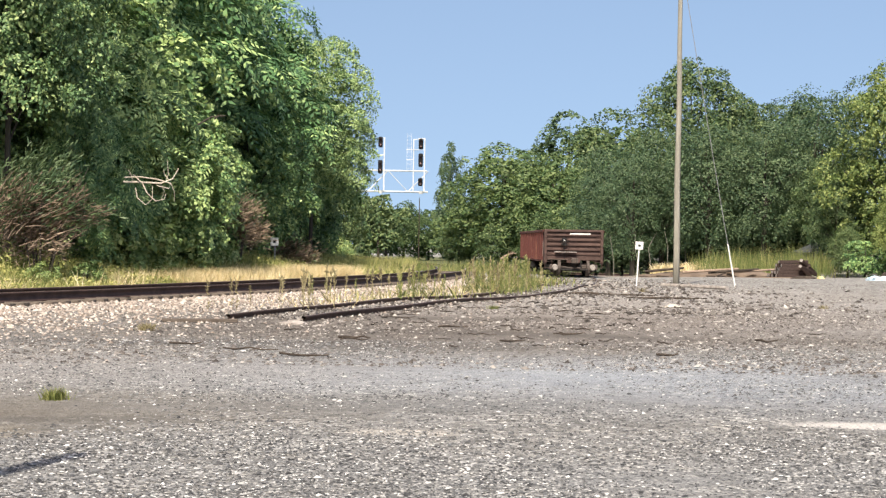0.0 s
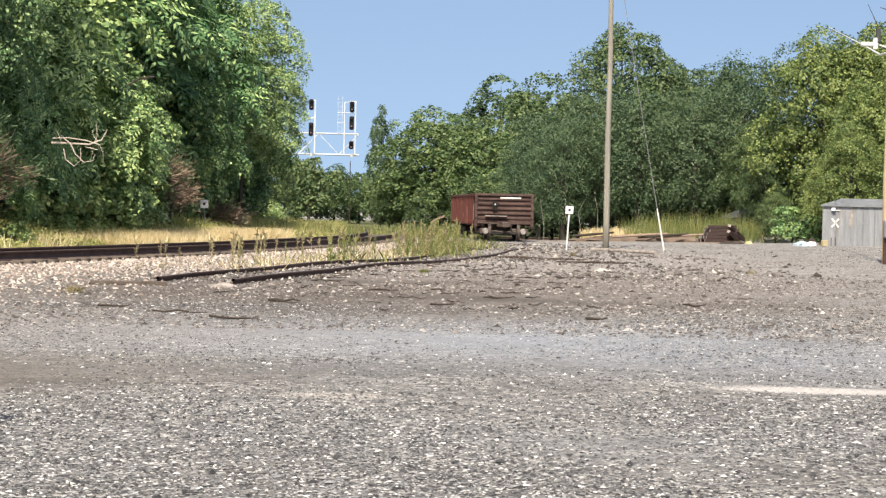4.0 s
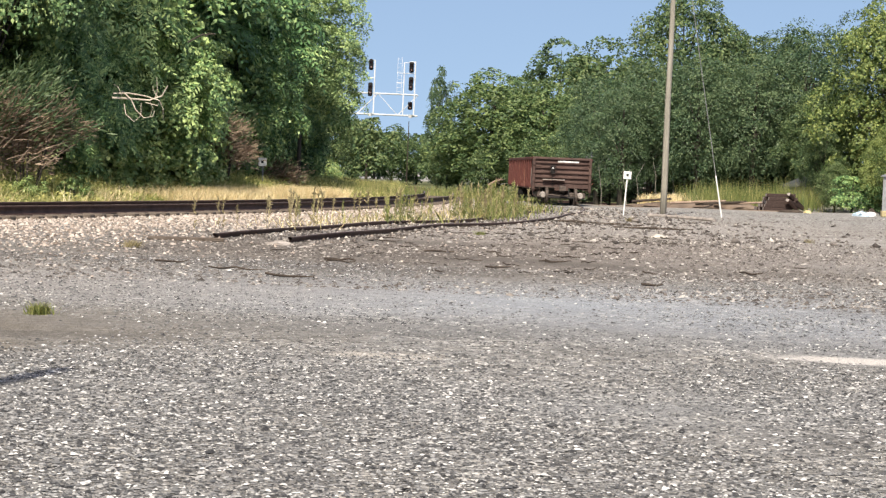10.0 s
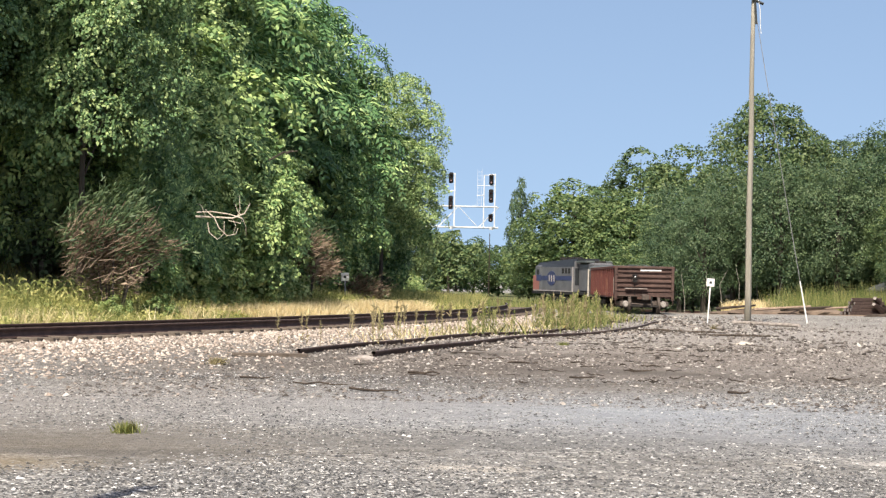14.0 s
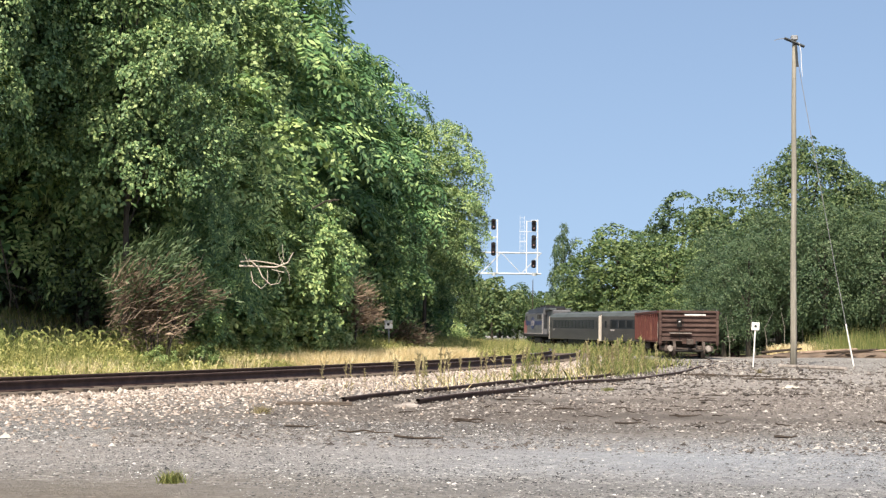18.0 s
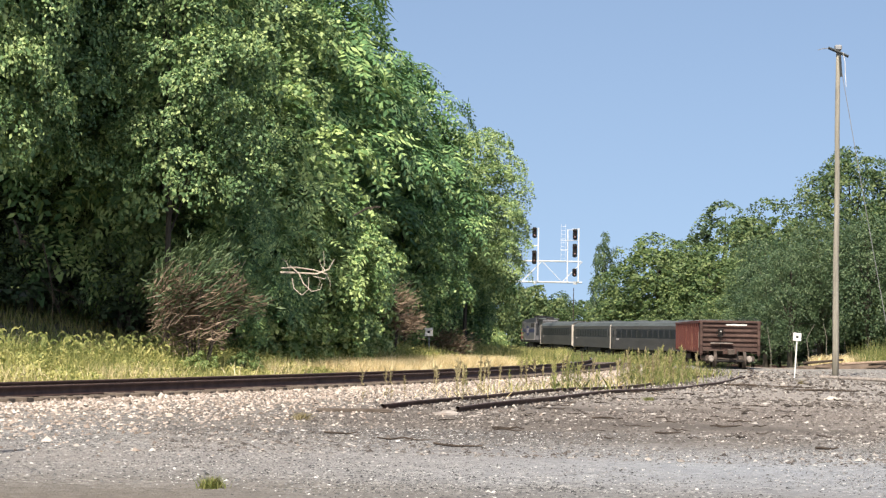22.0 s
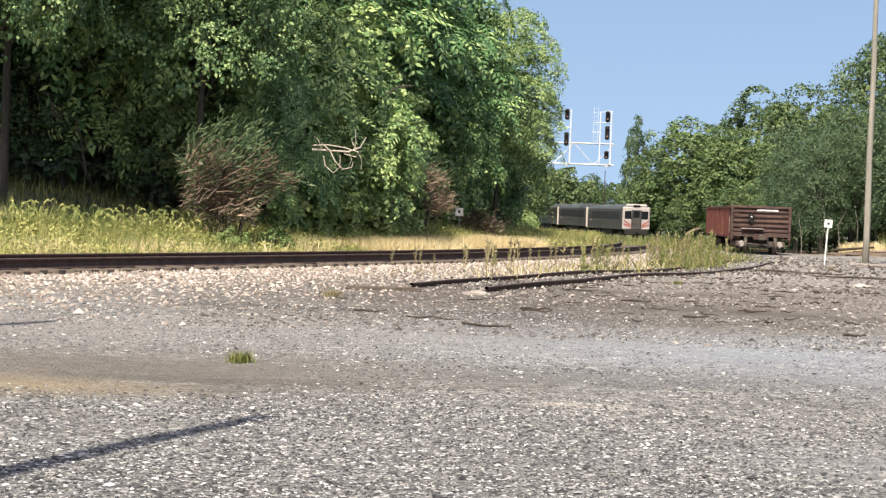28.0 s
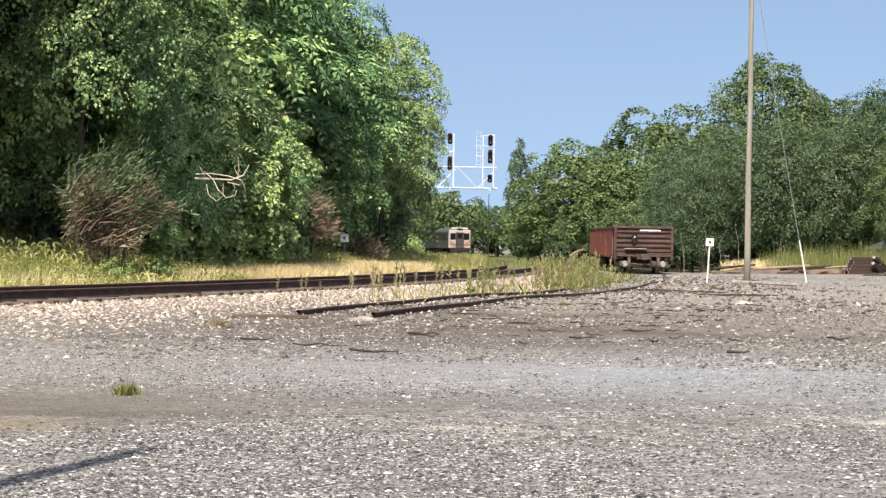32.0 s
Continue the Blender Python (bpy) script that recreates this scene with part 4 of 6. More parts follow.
                rod(bm, (sx * 0.92, yy - 0.58, 0.44), (sx * 0.92, yy - 0.3, 0.44), 0.12, 0.17, 12)
                part("frame_end_cap", bm, TIE_END if yy < 0 else TRUCK, tk, "pale cast end of the side frame" if yy < 0 else "")


gondola()


# ---- signs ----
def track_sign(x, y, tall, lean, turn, size, label, post_mat):
    s = thing("track_sign", pose(x, y, height(x, y), 0, lean, turn), label, "sign", "square track signs")
    bm = bmesh.new()
    box(bm, -0.028, -0.02, -0.4, 0.028, 0.02, tall - size * 0.2, 0.006)
    part("post", bm, post_mat, s)
    bm = bmesh.new()
    box(bm, -size / 2, -0.05, tall - size, size / 2, -0.03, tall, 0.006)
    bd = part("board", bm, WHITE, s, "white square board")
    bm = bmesh.new()
    k = size * 0.15
    c = tall - size / 2
    box(bm, -k, -0.056, c - k, k, -0.049, c + k)
    part("mark", bm, DARK, bd, "small dark mark")


track_sign(7.65, 71.3, 1.75, 3.2, 0, 0.31, "small white square sign on a leaning white post", WHITE)
track_sign(-6.48, 70.0, 1.5 - height(-6.48, 70) + 0.16, -2, -6, 0.32, "small white square sign on a post in the dry grass", GALV)


# ---- poles and their gear ----
def pole_thing(x, y, tall, r, mat, label, lean=0.0):
    p = thing("utility_pole", pose(x, y, height(x, y), 0, lean, 0), label, "utility pole")
    bm = bmesh.new()
    pts, rad = [], []
    for i in range(9):
        z = -0.6 + (tall + 0.6) * i / 8
        pts.append((0.012 * math.sin(i * 1.7), 0.012 * math.cos(i * 2.3), z))
        rad.append(r * (1 - 0.4 * i / 8))
    tube_path(bm, pts, rad, 14)
    part("shaft", bm, mat, p, smooth=True)
    return p


p = pole_thing(9.62, 74.5, 13.45, 0.14, POLE_WOOD, "tall weathered grey wooden pole with a broken crossarm")
for nm, a, b, r in (("crossarm", (-0.42, -0.18, 13.38), (0.4, -0.1, 13.04), 0.06), ("crossarm_brace", (0.05, -0.16, 13.1), (0.11, -0.16, 12.2), 0.05)):
    bm = bmesh.new()
    rod(bm, a, b, r, r, 4)
    part(nm, bm, DARK, p, "dark split timber")
bm = bmesh.new()
box(bm, -0.14, -0.14, 13.3, 0.14, 0.14, 13.52, 0.04)
part("pole_cap", bm, GALV, p)
bm = bmesh.new()
tube_path(bm, [(-0.42, -0.18, 13.36), (-0.65, -0.2, 13.34), (-0.85, -0.2, 13.28)], [0.02, 0.015, 0.012], 5)
part("loose_wire", bm, WIRE, p)
bm = bmesh.new()
tube_path(bm, [(0.18, -0.15, 13.2), (0.26, -0.15, 12.8), (0.28, -0.15, 12.2), (0.32, -0.15, 11.8)], [0.012, 0.016, 0.014, 0.01], 6)
part("hanging_cable", bm, WHITE, p, "white hanging cable")
# guy wire with its white guard
ax, ay = 11.92, 73.4
gw = thing("guy_wire", pose(ax, ay, height(ax, ay)), "steel guy wire with a white plastic guard at its foot", "guy wire")
top = Vector((9.75 - ax, 74.5 - ay, 12.6))
foot = Vector((0, 0, -0.2))
bm = bmesh.new()
tube_path(bm, [foot.lerp(top, k / 10) - Vector((0, 0, 0.12 * math.sin(math.pi * k / 10))) for k in range(11)], [0.014] * 11, 5)
part("strand", bm, WIRE, gw)
bm = bmesh.new()
tube_path(bm, [foot.lerp(top, k) - Vector((0, 0, 0.12 * math.sin(math.pi * k))) for k in (0.0, 0.05, 0.1, 0.155)], [0.036, 0.034, 0.03, 0.026], 8)
part("guard", bm, WHITE, gw, "white plastic guard")
bm = bmesh.new()
rod(bm, (8.7, 71.6, 0.04), (10.7, 67.9, 0.05), 0.09, 0.08, 8)
o = part("fallen_beam", bm, TIE_END, None)
o.location.z = height(9.7, 69.7)
tagged(o, "pale weathered fallen pole lying in the gravel", "beam")

p = pole_thing(16.62, 58.0, 8.35, 0.145, NEW_WOOD, "yellowish wooden service pole with meter box and floodlight", -0.4)
bm = bmesh.new()
box(bm, -0.15, -0.36, 0.86, 0.19, -0.14, 1.42, 0.03)
mb = part("meter_box", bm, GALV, p, "pale grey meter box")
bm = bmesh.new()
rod(bm, (0.01, -0.36, 1.18), (0.01, -0.42, 1.18), 0.085, 0.08, 14)
part("meter_dial", bm, DARK, mb, "dark round meter glass")
bm = bmesh.new()
tube_path(bm, [(0.19, -0.2, 1.2), (0.33, -0.2, 1.0), (0.3, -0.2, 0.85), (0.12, -0.2, 0.83), (0.08, -0.16, 1.0)], [0.025] * 5, 6)
part("cable_loop", bm, WHITE, p, "white cable loop")
bm = bmesh.new()
box(bm, -0.13, -0.19, -0.3, 0.14, -0.12, 0.84, 0.01)
part("kick_board", bm, BROWN_TIES, p, "dark board at the pole's foot")
bm = bmesh.new()
rod(bm, (0.13, -0.14, 1.6), (0.12, -0.1, 7.4), 0.03, 0.03, 8)
part("conduit", bm, GALV, p)
for z in (2.2, 3.9, 5.0, 6.1, 7.0):
    bm = bmesh.new()
    box(bm, -0.02, -0.19, z, 0.22, -0.1, z + 0.07, 0.01)
    part("strap", bm, WHITE, p)
bm = bmesh.new()
rod(bm, (-0.1, -0.05, 7.0), (-0.62, -0.15, 7.15), 0.03, 0.025, 6)
rod(bm, (-0.52, -0.14, 6.95), (-0.52, -0.14, 7.3), 0.09, 0.07, 10)
vs = box(bm, -1.0, -0.24, 7.02, -0.6, -0.06, 7.16, 0.03)
part("floodlight", bm, WHITE, p, "white floodlight on a bracket")
bm = bmesh.new()
rod(bm, (-0.42, -0.1, 7.15), (-0.42, -0.1, 7.6), 0.09, 0.08, 8)
part("photocell", bm, DARK, p, "dark photocell head")
bm = bmesh.new()
tube_path(bm, [(-0.05, -0.1, 6.85), (0.25, 2.0, 6.95), (1.5, 8.5, 7.85), (3.1, 17.0, 9.0), (8.6, 42.0, 12.0)], [0.035, 0.035, 0.03, 0.02, 0.012], 6)
part("service_cable", bm, WHITE, p, "pale service cable")
bm = bmesh.new()
for a, b in (((0.0, 0, 8.2), (-0.35, 0, 8.3)), ((0.0, 0, 8.35), (0.25, 0.1, 8.9)), ((-0.4, -0.1, 7.6), (-0.75, 0, 8.4))):
    rod(bm, a, b, 0.02, 0.008, 5)
part("mast_stub", bm, STICK, p)
p = pole_thing(17.12, 58.9, 6.1, 0.12, GALV_DARK, "grey steel post beside the service pole")
# poles beside the camera whose shadows fall on the yard
sx, cy = math.sin(radians(SUN_TURN)), math.cos(radians(SUN_TURN))
for tx, ty, tall, r in ((-2.5, 12.53, 7.4, 0.14), (-6.83, 21.4, 11.5, 0.16)):
    run = tall / math.tan(radians(SUN_HEIGHT))
    pole_thing(tx - sx * run, ty - cy * run, tall, r, POLE_WOOD, "slim grey pole standing at the yard's edge")


# ---- shed and yard things ----
def shed():
    s = thing("metal_shed", pose(22.22, 88.75, height(22.4, 88.8), 0, 0, -14), "weathered grey ribbed metal garden shed with a painted mark", "shed")
    w, d, h = 4.3, 3.0, 1.95
    for nm, x0, y0, x1, y1 in (("front_wall", 0, 0, w, 0.04), ("back_wall", 0, d - 0.04, w, d), ("end_wall", 0, 0.04, 0.04, d - 0.04), ("end_wall", w - 0.04, 0.04, w, d - 0.04)):
        bm = bmesh.new()
        box(bm, x0, y0, -0.2, x1, y1, h)
        wl = part(nm, bm, GALV, s)
        if nm == "front_wall":
            rg = random.Random(3)
            for i in range(15):
                x = 0.28 + i * 0.28
                bm = bmesh.new()
                box(bm, x - 0.03, -0.025, 0, x + 0.03, 0.001, h - 0.02, 0.008)
                part("rib", bm, GALV_DARK if i in (6, 8, 10) else GALV, wl)
    bm = bmesh.new()
    vs = box(bm, -0.12, -0.12, h, w + 0.12, d + 0.12, h + 0.06)
    part("roof_edge", bm, GALV_DARK, s)
    bm = bmesh.new()
    b = [bm.verts.new(v) for v in ((-0.1, -0.1, h + 0.06), (w + 0.1, -0.1, h + 0.06), (w + 0.1, d + 0.1, h + 0.06), (-0.1, d + 0.1, h + 0.06), (0.9, d / 2, h + 0.42), (w - 0.9, d / 2, h + 0.42))]
    for f in ((0, 1, 5, 4), (1, 2, 5), (2, 3, 4, 5), (3, 0, 4)):
        bm.faces.new([b[i] for i in f])
    part("roof", bm, GALV_DARK, s, "dull grey hipped roof")
    bm = bmesh.new()
    box(bm, 1.28, -0.035, 0.95, 1.46, -0.026, 1.72)
    part("pale_panel", bm, TIE_END, s, "pale narrow panel")
    bm = bmesh.new()
    for a in (52, 128):
        box(bm, -0.27, -0.004, -0.045, 0.27, 0.004, 0.045, m=Matrix.Translation((0.62, -0.034, 1.14)) @ Matrix.Rotation(radians(-a), 4, "Y"))
    part("painted_cross", bm, WHITE, s, "white painted cross")
    bm = bmesh.new()
    box(bm, 0.42, -0.2, 1.72, 0.62, 0.0, 1.88, 0.02)
    box(bm, 0.6, -0.06, 1.74, 0.85, 0.0, 1.77)
    part("wall_lamp", bm, WHITE, s, "small white wall lamp")
    bm = bmesh.new()
    for x in (0.42, 0.62):
        box(bm, x, -0.03, 0.0, x + 0.04, -0.018, 0.4)
    part("rust_streak", bm, STEEL, s, "rust streaks")


shed()


def tie_stack():
    s = thing("tie_stack", pose(18.5, 99.8, height(19.5, 101), 0, 0, 10), "stack of dark creosoted old railway ties", "timber stack")
    bm = bmesh.new()
    box(bm, -0.85, -0.115, 0, 0.85, 0.115, 0.19, 0.02)
    me = bpy.data.meshes.new("tie")
    bm.to_mesh(me)
    bm.free()
    me.materials.append(BROWN_TIES)
    me.materials.append(TIE_END)
    for f in me.polygons:
        if abs(f.normal.x) > 0.9:
            f.material_index = 1
    rg = random.Random(8)
    for row in range(5):
        for k in range(6 - row):
            o = new("tie", me)
            o.parent = s
            o.matrix_basis = pose(0.9 + row * 0.08 + rg.uniform(-0.12, 0.14), 0.2 + k * 0.27 + row * 0.12, row * 0.195, 0, rg.uniform(-1, 1), rg.uniform(-3, 3))
    for k in range(4):
        o = new("tie", me)
        o.parent = s
        o.matrix_basis = pose(1.75 + 0.12 * k, 0.1 + 0.3 * k, 0.12 + 0.2 * (k % 3), rg.uniform(0, 60), rg.uniform(15, 40), rg.uniform(20, 70))


tie_stack()


def lump(name, x, y, sx, sy, sz, mat, label, category, seed, group="", sink=0.05, turn=0.0):
    """A crumpled or broken lump lying on the ground."""
    bm = bmesh.new()
    bmesh.ops.create_icosphere(bm, subdivisions=3, radius=1.0)
    for v in bm.verts:
        n = noise.noise(v.co * 1.6 + Vector((seed * 7.1, 0, 0))) * 0.35 + noise.noise(v.co * 4.0 + Vector((seed, 3, 0))) * 0.16
        v.co *= 1 + n
        v.co.z = max(v.co.z, -0.35)
    bmesh.ops.scale(bm, vec=(sx, sy, sz), verts=bm.verts)
    o = part(name, bm, mat, None)
    o.matrix_world = pose(x, y, height(x, y) + 0.33 * sz - sink, 0, 0, turn)
    return tagged(o, label, category, group)


lump("tarpaulin", 20.6, 86.2, 0.36, 0.3, 0.2, TARP, "crumpled pale blue tarpaulin on the gravel", "tarpaulin", 1)
lump("plastic_sack", 21.1, 86.4, 0.28, 0.25, 0.22, WHITE, "dirty white plastic sack on the gravel", "sack", 2)
lump("plastic_sack", 18.6, 88.9, 0.18, 0.16, 0.14, YELLOW, "small yellowish plastic sack on the gravel", "sack", 3)
lump("rubbish_heap", 17.9, 89.6, 0.6, 0.3, 0.14, STICK, "low dark heap of scrap wood", "rubbish", 4)
bm = bmesh.new()
box(bm, -0.14, -0.13, 0, 0.14, 0.13, 0.3, 0.03)
o = part("bucket", bm, YELLOW_BUCKET, None)
o.matrix_world = pose(21.95, 87.2, height(21.95, 87.2), 0, 0, 12)
tagged(o, "small square tan plastic bucket beside the shed", "bucket")
lump("shrub_stump", 21.45, 87.6, 0.22, 0.22, 0.3, STICK, "dark brown stump beside the shed", "stump", 9)
for x, y, a, b, c, k in ((15.2, 108, 2.6, 1.2, 0.36, 5), (17.4, 106.5, 2.2, 1.1, 0.46, 6), (13.4, 109, 1.8, 0.9, 0.26, 7), (19.0, 107.5, 1.6, 1.0, 0.4, 8)):
    lump("dirt_mound", x, y, a, b, c, DIRT, "low mound of reddish brown earth and chips", "mound", k, "earth mounds at the wood's edge", 0.1)
for i, (x, y, a, t) in enumerate(((15.6, 105.3, 1.8, 18), (16.9, 105.0, 1.5, -25), (17.9, 104.6, 1.6, -35), (13.2, 107.6, 1.2, 8))):
    bm = bmesh.new()
    rod(bm, (-a, 0, 0), (a, 0, 0.25), 0.09, 0.06, 7)
    o = part("fallen_log", bm, STICK if i % 2 else TWIG, None)
    o.matrix_world = pose(x, y, height(x, y) + 0.3, 0, 0, t)
    tagged(o, "fallen log on the earth mound", "log", "logs on the mounds")


def hut():
    h = thing("derelict_hut", pose(24.6, 114.5, height(24.6, 114.5) + 0.1, 0, 0, 12), "small grey derelict hut behind the tall weeds", "hut")
    bm = bmesh.new()
    box(bm, -1.4, 0, -1, 1.4, 2.4, 0.9)
    part("wall", bm, GALV, h)
    bm = bmesh.new()
    v = [bm.verts.new(c) for c in ((-1.7, -0.2, 0.85), (1.7, -0.2, 0.85), (1.7, 2.6, 0.85), (-1.7, 2.6, 0.85), (-0.6, 1.2, 1.5), (1.2, 1.2, 1.5))]
    for f in ((0, 1, 5, 4), (1, 2, 5), (2, 3, 4, 5), (3, 0, 4), (3, 2, 1, 0)):
        bm.faces.new([v[i] for i in f])
    part("roof", bm, DARK, h, "dark sagging roof")


hut()


# ---- signal bridge over the lines ----
def signal_bridge():
    b = thing("signal_bridge", pose(0, 225, float(rail_base(225)), 0, 0, 0), "white steel cantilever signal bridge over the tracks", "signal bridge")
    Y, zl, zu = 0.0, 8.4, 11.0
    x0, x1 = -17.0, -2.0

    def bar(name, a, c, r, mat=ALU, parent=b):
        bm = bmesh.new()
        rod(bm, a, c, r, r, 6)
        return part(name, bm, mat, parent)
    for y in (-0.6, 0.6):
        bar("lower_chord", (x0, y, zl), (x1, y, zl), 0.09)
        bar("upper_chord", (x0, y, zu), (x1 - 0.15, y, zu), 0.075)
        n = 6
        for i in range(n):
            xa, xb = x0 + (x1 - x0) * i / n, x0 + (x1 - x0) * (i + 1) / n
            bar("diagonal", (xa, y, zl if i % 2 else zu), (xb, y, zu if i % 2 else zl), 0.035)
    for x in (-16.4, -15.6):
        bar("mast", (x, 0, -0.5), (x, 0, zu), 0.2)
    for mx, heads in ((-7.9, ((14.15, 1), (11.0, 2))), (-2.9, ((14.0, 1), (11.9, 2), (9.35, 3)))):
        bar("signal_mast", (mx + 0.42, -0.7, zl), (mx + 0.42, -0.7, 15.1), 0.09)
        for zz in (12.9, 15.0):
            bar("mast_stay", (mx - 0.35, -0.7, zz), (mx + 0.42, -0.7, zz), 0.06)
        for z, k in heads:
            tall = {1: 1.35, 2: 1.7, 3: 1.0}[k]
            bm = bmesh.new()
            box(bm, mx - 0.33, -1.0, z - tall * 0.25, mx + 0.23, -0.82, z + tall * 0.75, 0.12)
            hd = part("signal_head", bm, BLACK, b, "black signal head with hooded lamps")
            for j in range(2):
                zz = z + tall * (0.02 + 0.42 * j)
                bm = bmesh.new()
                rod(bm, (mx - 0.05, -1.03, zz), (mx - 0.05, -1.0, zz), 0.1, 0.1, 12)
                part("lamp", bm, LIT if j == 0 else LENS, hd, "pale red lamp glass" if j == 0 else "dark lens")
                bm = bmesh.new()
                vs = rod(bm, (mx - 0.05, -1.35, zz), (mx - 0.05, -1.0, zz), 0.2, 0.2, 12, caps=False)
                bmesh.ops.delete(bm, geom=[f for f in bm.faces if f.calc_center_median().z < zz - 0.05], context="FACES")
                part("hood", bm, BLACK, hd)
        bm = bmesh.new()
        rod(bm, (mx + 0.05, -1.0, zl + 0.1), (mx + 0.05, -1.0, zl - 0.28), 0.3, 0.22, 12)
        part("junction_pot", bm, ALU, b)
    # caged ladder and the second mast beside the lamps
    for x in (-4.66, -4.12):
        bar("ladder_rail", (x, -0.9, zu - 0.1), (x, -0.9, 15.6), 0.018)
    for i in range(9):
        bar("ladder_rung", (-4.66, -0.9, zu + 0.3 + i * 0.5), (-4.12, -0.9, zu + 0.3 + i * 0.5), 0.013)
    for z in (12.4, 13.6):
        bar("ladder_arm", (-4.75, -0.9, z), (-3.8 if z < 13 else -2.45, -0.8, z), 0.04)
    bar("second_mast", (-3.84, -0.7, zl), (-3.84, -0.7, 14.95), 0.075)
    bar("mast_tie", (-3.84, -0.7, 14.9), (-2.48, -0.7, 14.9), 0.04)


signal_bridge()
fp = thing("far_pole", pose(-3.9, 290, -0.75), "far dark pole above the distant trees", "utility pole")
bm = bmesh.new()
rod(bm, (0, 0, -0.5), (0, 0, 9.7), 0.08, 0.06, 8)
part("shaft", bm, STICK, fp)


# ---- the train ----
SILVER = worn("dull_stainless_sides", (0.062, 0.056, 0.053), (0.105, 0.096, 0.09), 0.5, 0.45, 0.35, 12.0, 0.08, stain=(0.05, 0.044, 0.04), stretch=(1, 0.3, 3))
ROOF = worn("dark_coach_roof", (0.055, 0.065, 0.065), (0.10, 0.115, 0.115), 0.5, 0.7, 0.1, 10.0, 0.05)
GLASS, gn, gl, gb = shader("dark_coach_glass", 0.35, 0.0, 0.12)
gb.inputs["Base Color"].default_value = (0.008, 0.009, 0.011, 1)
LOCO_GREY = worn("locomotive_silver", (0.10, 0.10, 0.108), (0.165, 0.165, 0.172), 0.6, 0.5, 0.2, 12.0, 0.05)
LOCO_ROOF = worn("sooty_locomotive_roof", (0.012, 0.014, 0.017), (0.03, 0.034, 0.04), 0.6, 0.6, 0.1, 10.0, 0.05)
LOCO_BLUE = worn("locomotive_blue", (0.022, 0.03, 0.085), (0.036, 0.048, 0.12), 0.8, 0.5)
LOCO_RED = worn("locomotive_faded_red", (0.24, 0.085, 0.07), (0.34, 0.14, 0.115), 0.8, 0.5)
OFFWHITE = worn("cab_end_white", (0.30, 0.265, 0.255), (0.43, 0.39, 0.375), 1.5, 0.6, stain=(0.42, 0.36, 0.3))
BELLOWS = worn("pale_gangway_bellows", (0.42, 0.37, 0.32), (0.58, 0.52, 0.46), 2.0, 0.7)


def body_shell(bm, length, half, sill, eave, crown_h, rise=6):
    """A car body: straight sides and an arched roof, closed at both ends."""
    prof = [(-half, sill), (-half, eave)]
    for i in range(1, rise):
        a = math.pi * i / rise
        prof.append((-half * math.cos(a), eave + crown_h * math.sin(a) ** 0.8))
    prof += [(half, eave), (half, sill)]
    r0 = [bm.verts.new((x, -length / 2, z)) for x, z in prof]
    r1 = [bm.verts.new((x, length / 2, z)) for x, z in prof]
    n = len(prof)
    for i in range(n):
        bm.faces.new((r0[i], r0[(i + 1) % n], r1[(i + 1) % n], r1[i]))
    bm.faces.new(list(reversed(r0)))
    bm.faces.new(r1)
    bmesh.ops.recalc_face_normals(bm, faces=bm.faces)
    return n


def truck(parent, y, base=2.5):
    bm = bmesh.new()
    box(bm, -1.0, -0.2, 0.45, 1.0, 0.2, 0.8, 0.03)
    tk = part("truck", bm, BLACK, parent)
    tk.location = (0, y, 0)
    for sx in (-1, 1):
        bm = bmesh.new()
        box(bm, sx * 1.05 - 0.08, -base / 2 - 0.35, 0.42, sx * 1.05 + 0.08, base / 2 + 0.35, 0.72, 0.03)
        part("side_frame", bm, BLACK, tk)
    for yy in (-base / 2, base / 2):
        bm = bmesh.new()
        rod(bm, (-0.85, yy, 0.46), (0.85, yy, 0.46), 0.08, 0.08, 8)
        for sx in (-1, 1):
            rod(bm, (sx * 0.72 - 0.07, yy, 0.46), (sx * 0.72 + 0.07, yy, 0.46), 0.46, 0.46, 20)
        part("wheelset", bm, STEEL, tk)


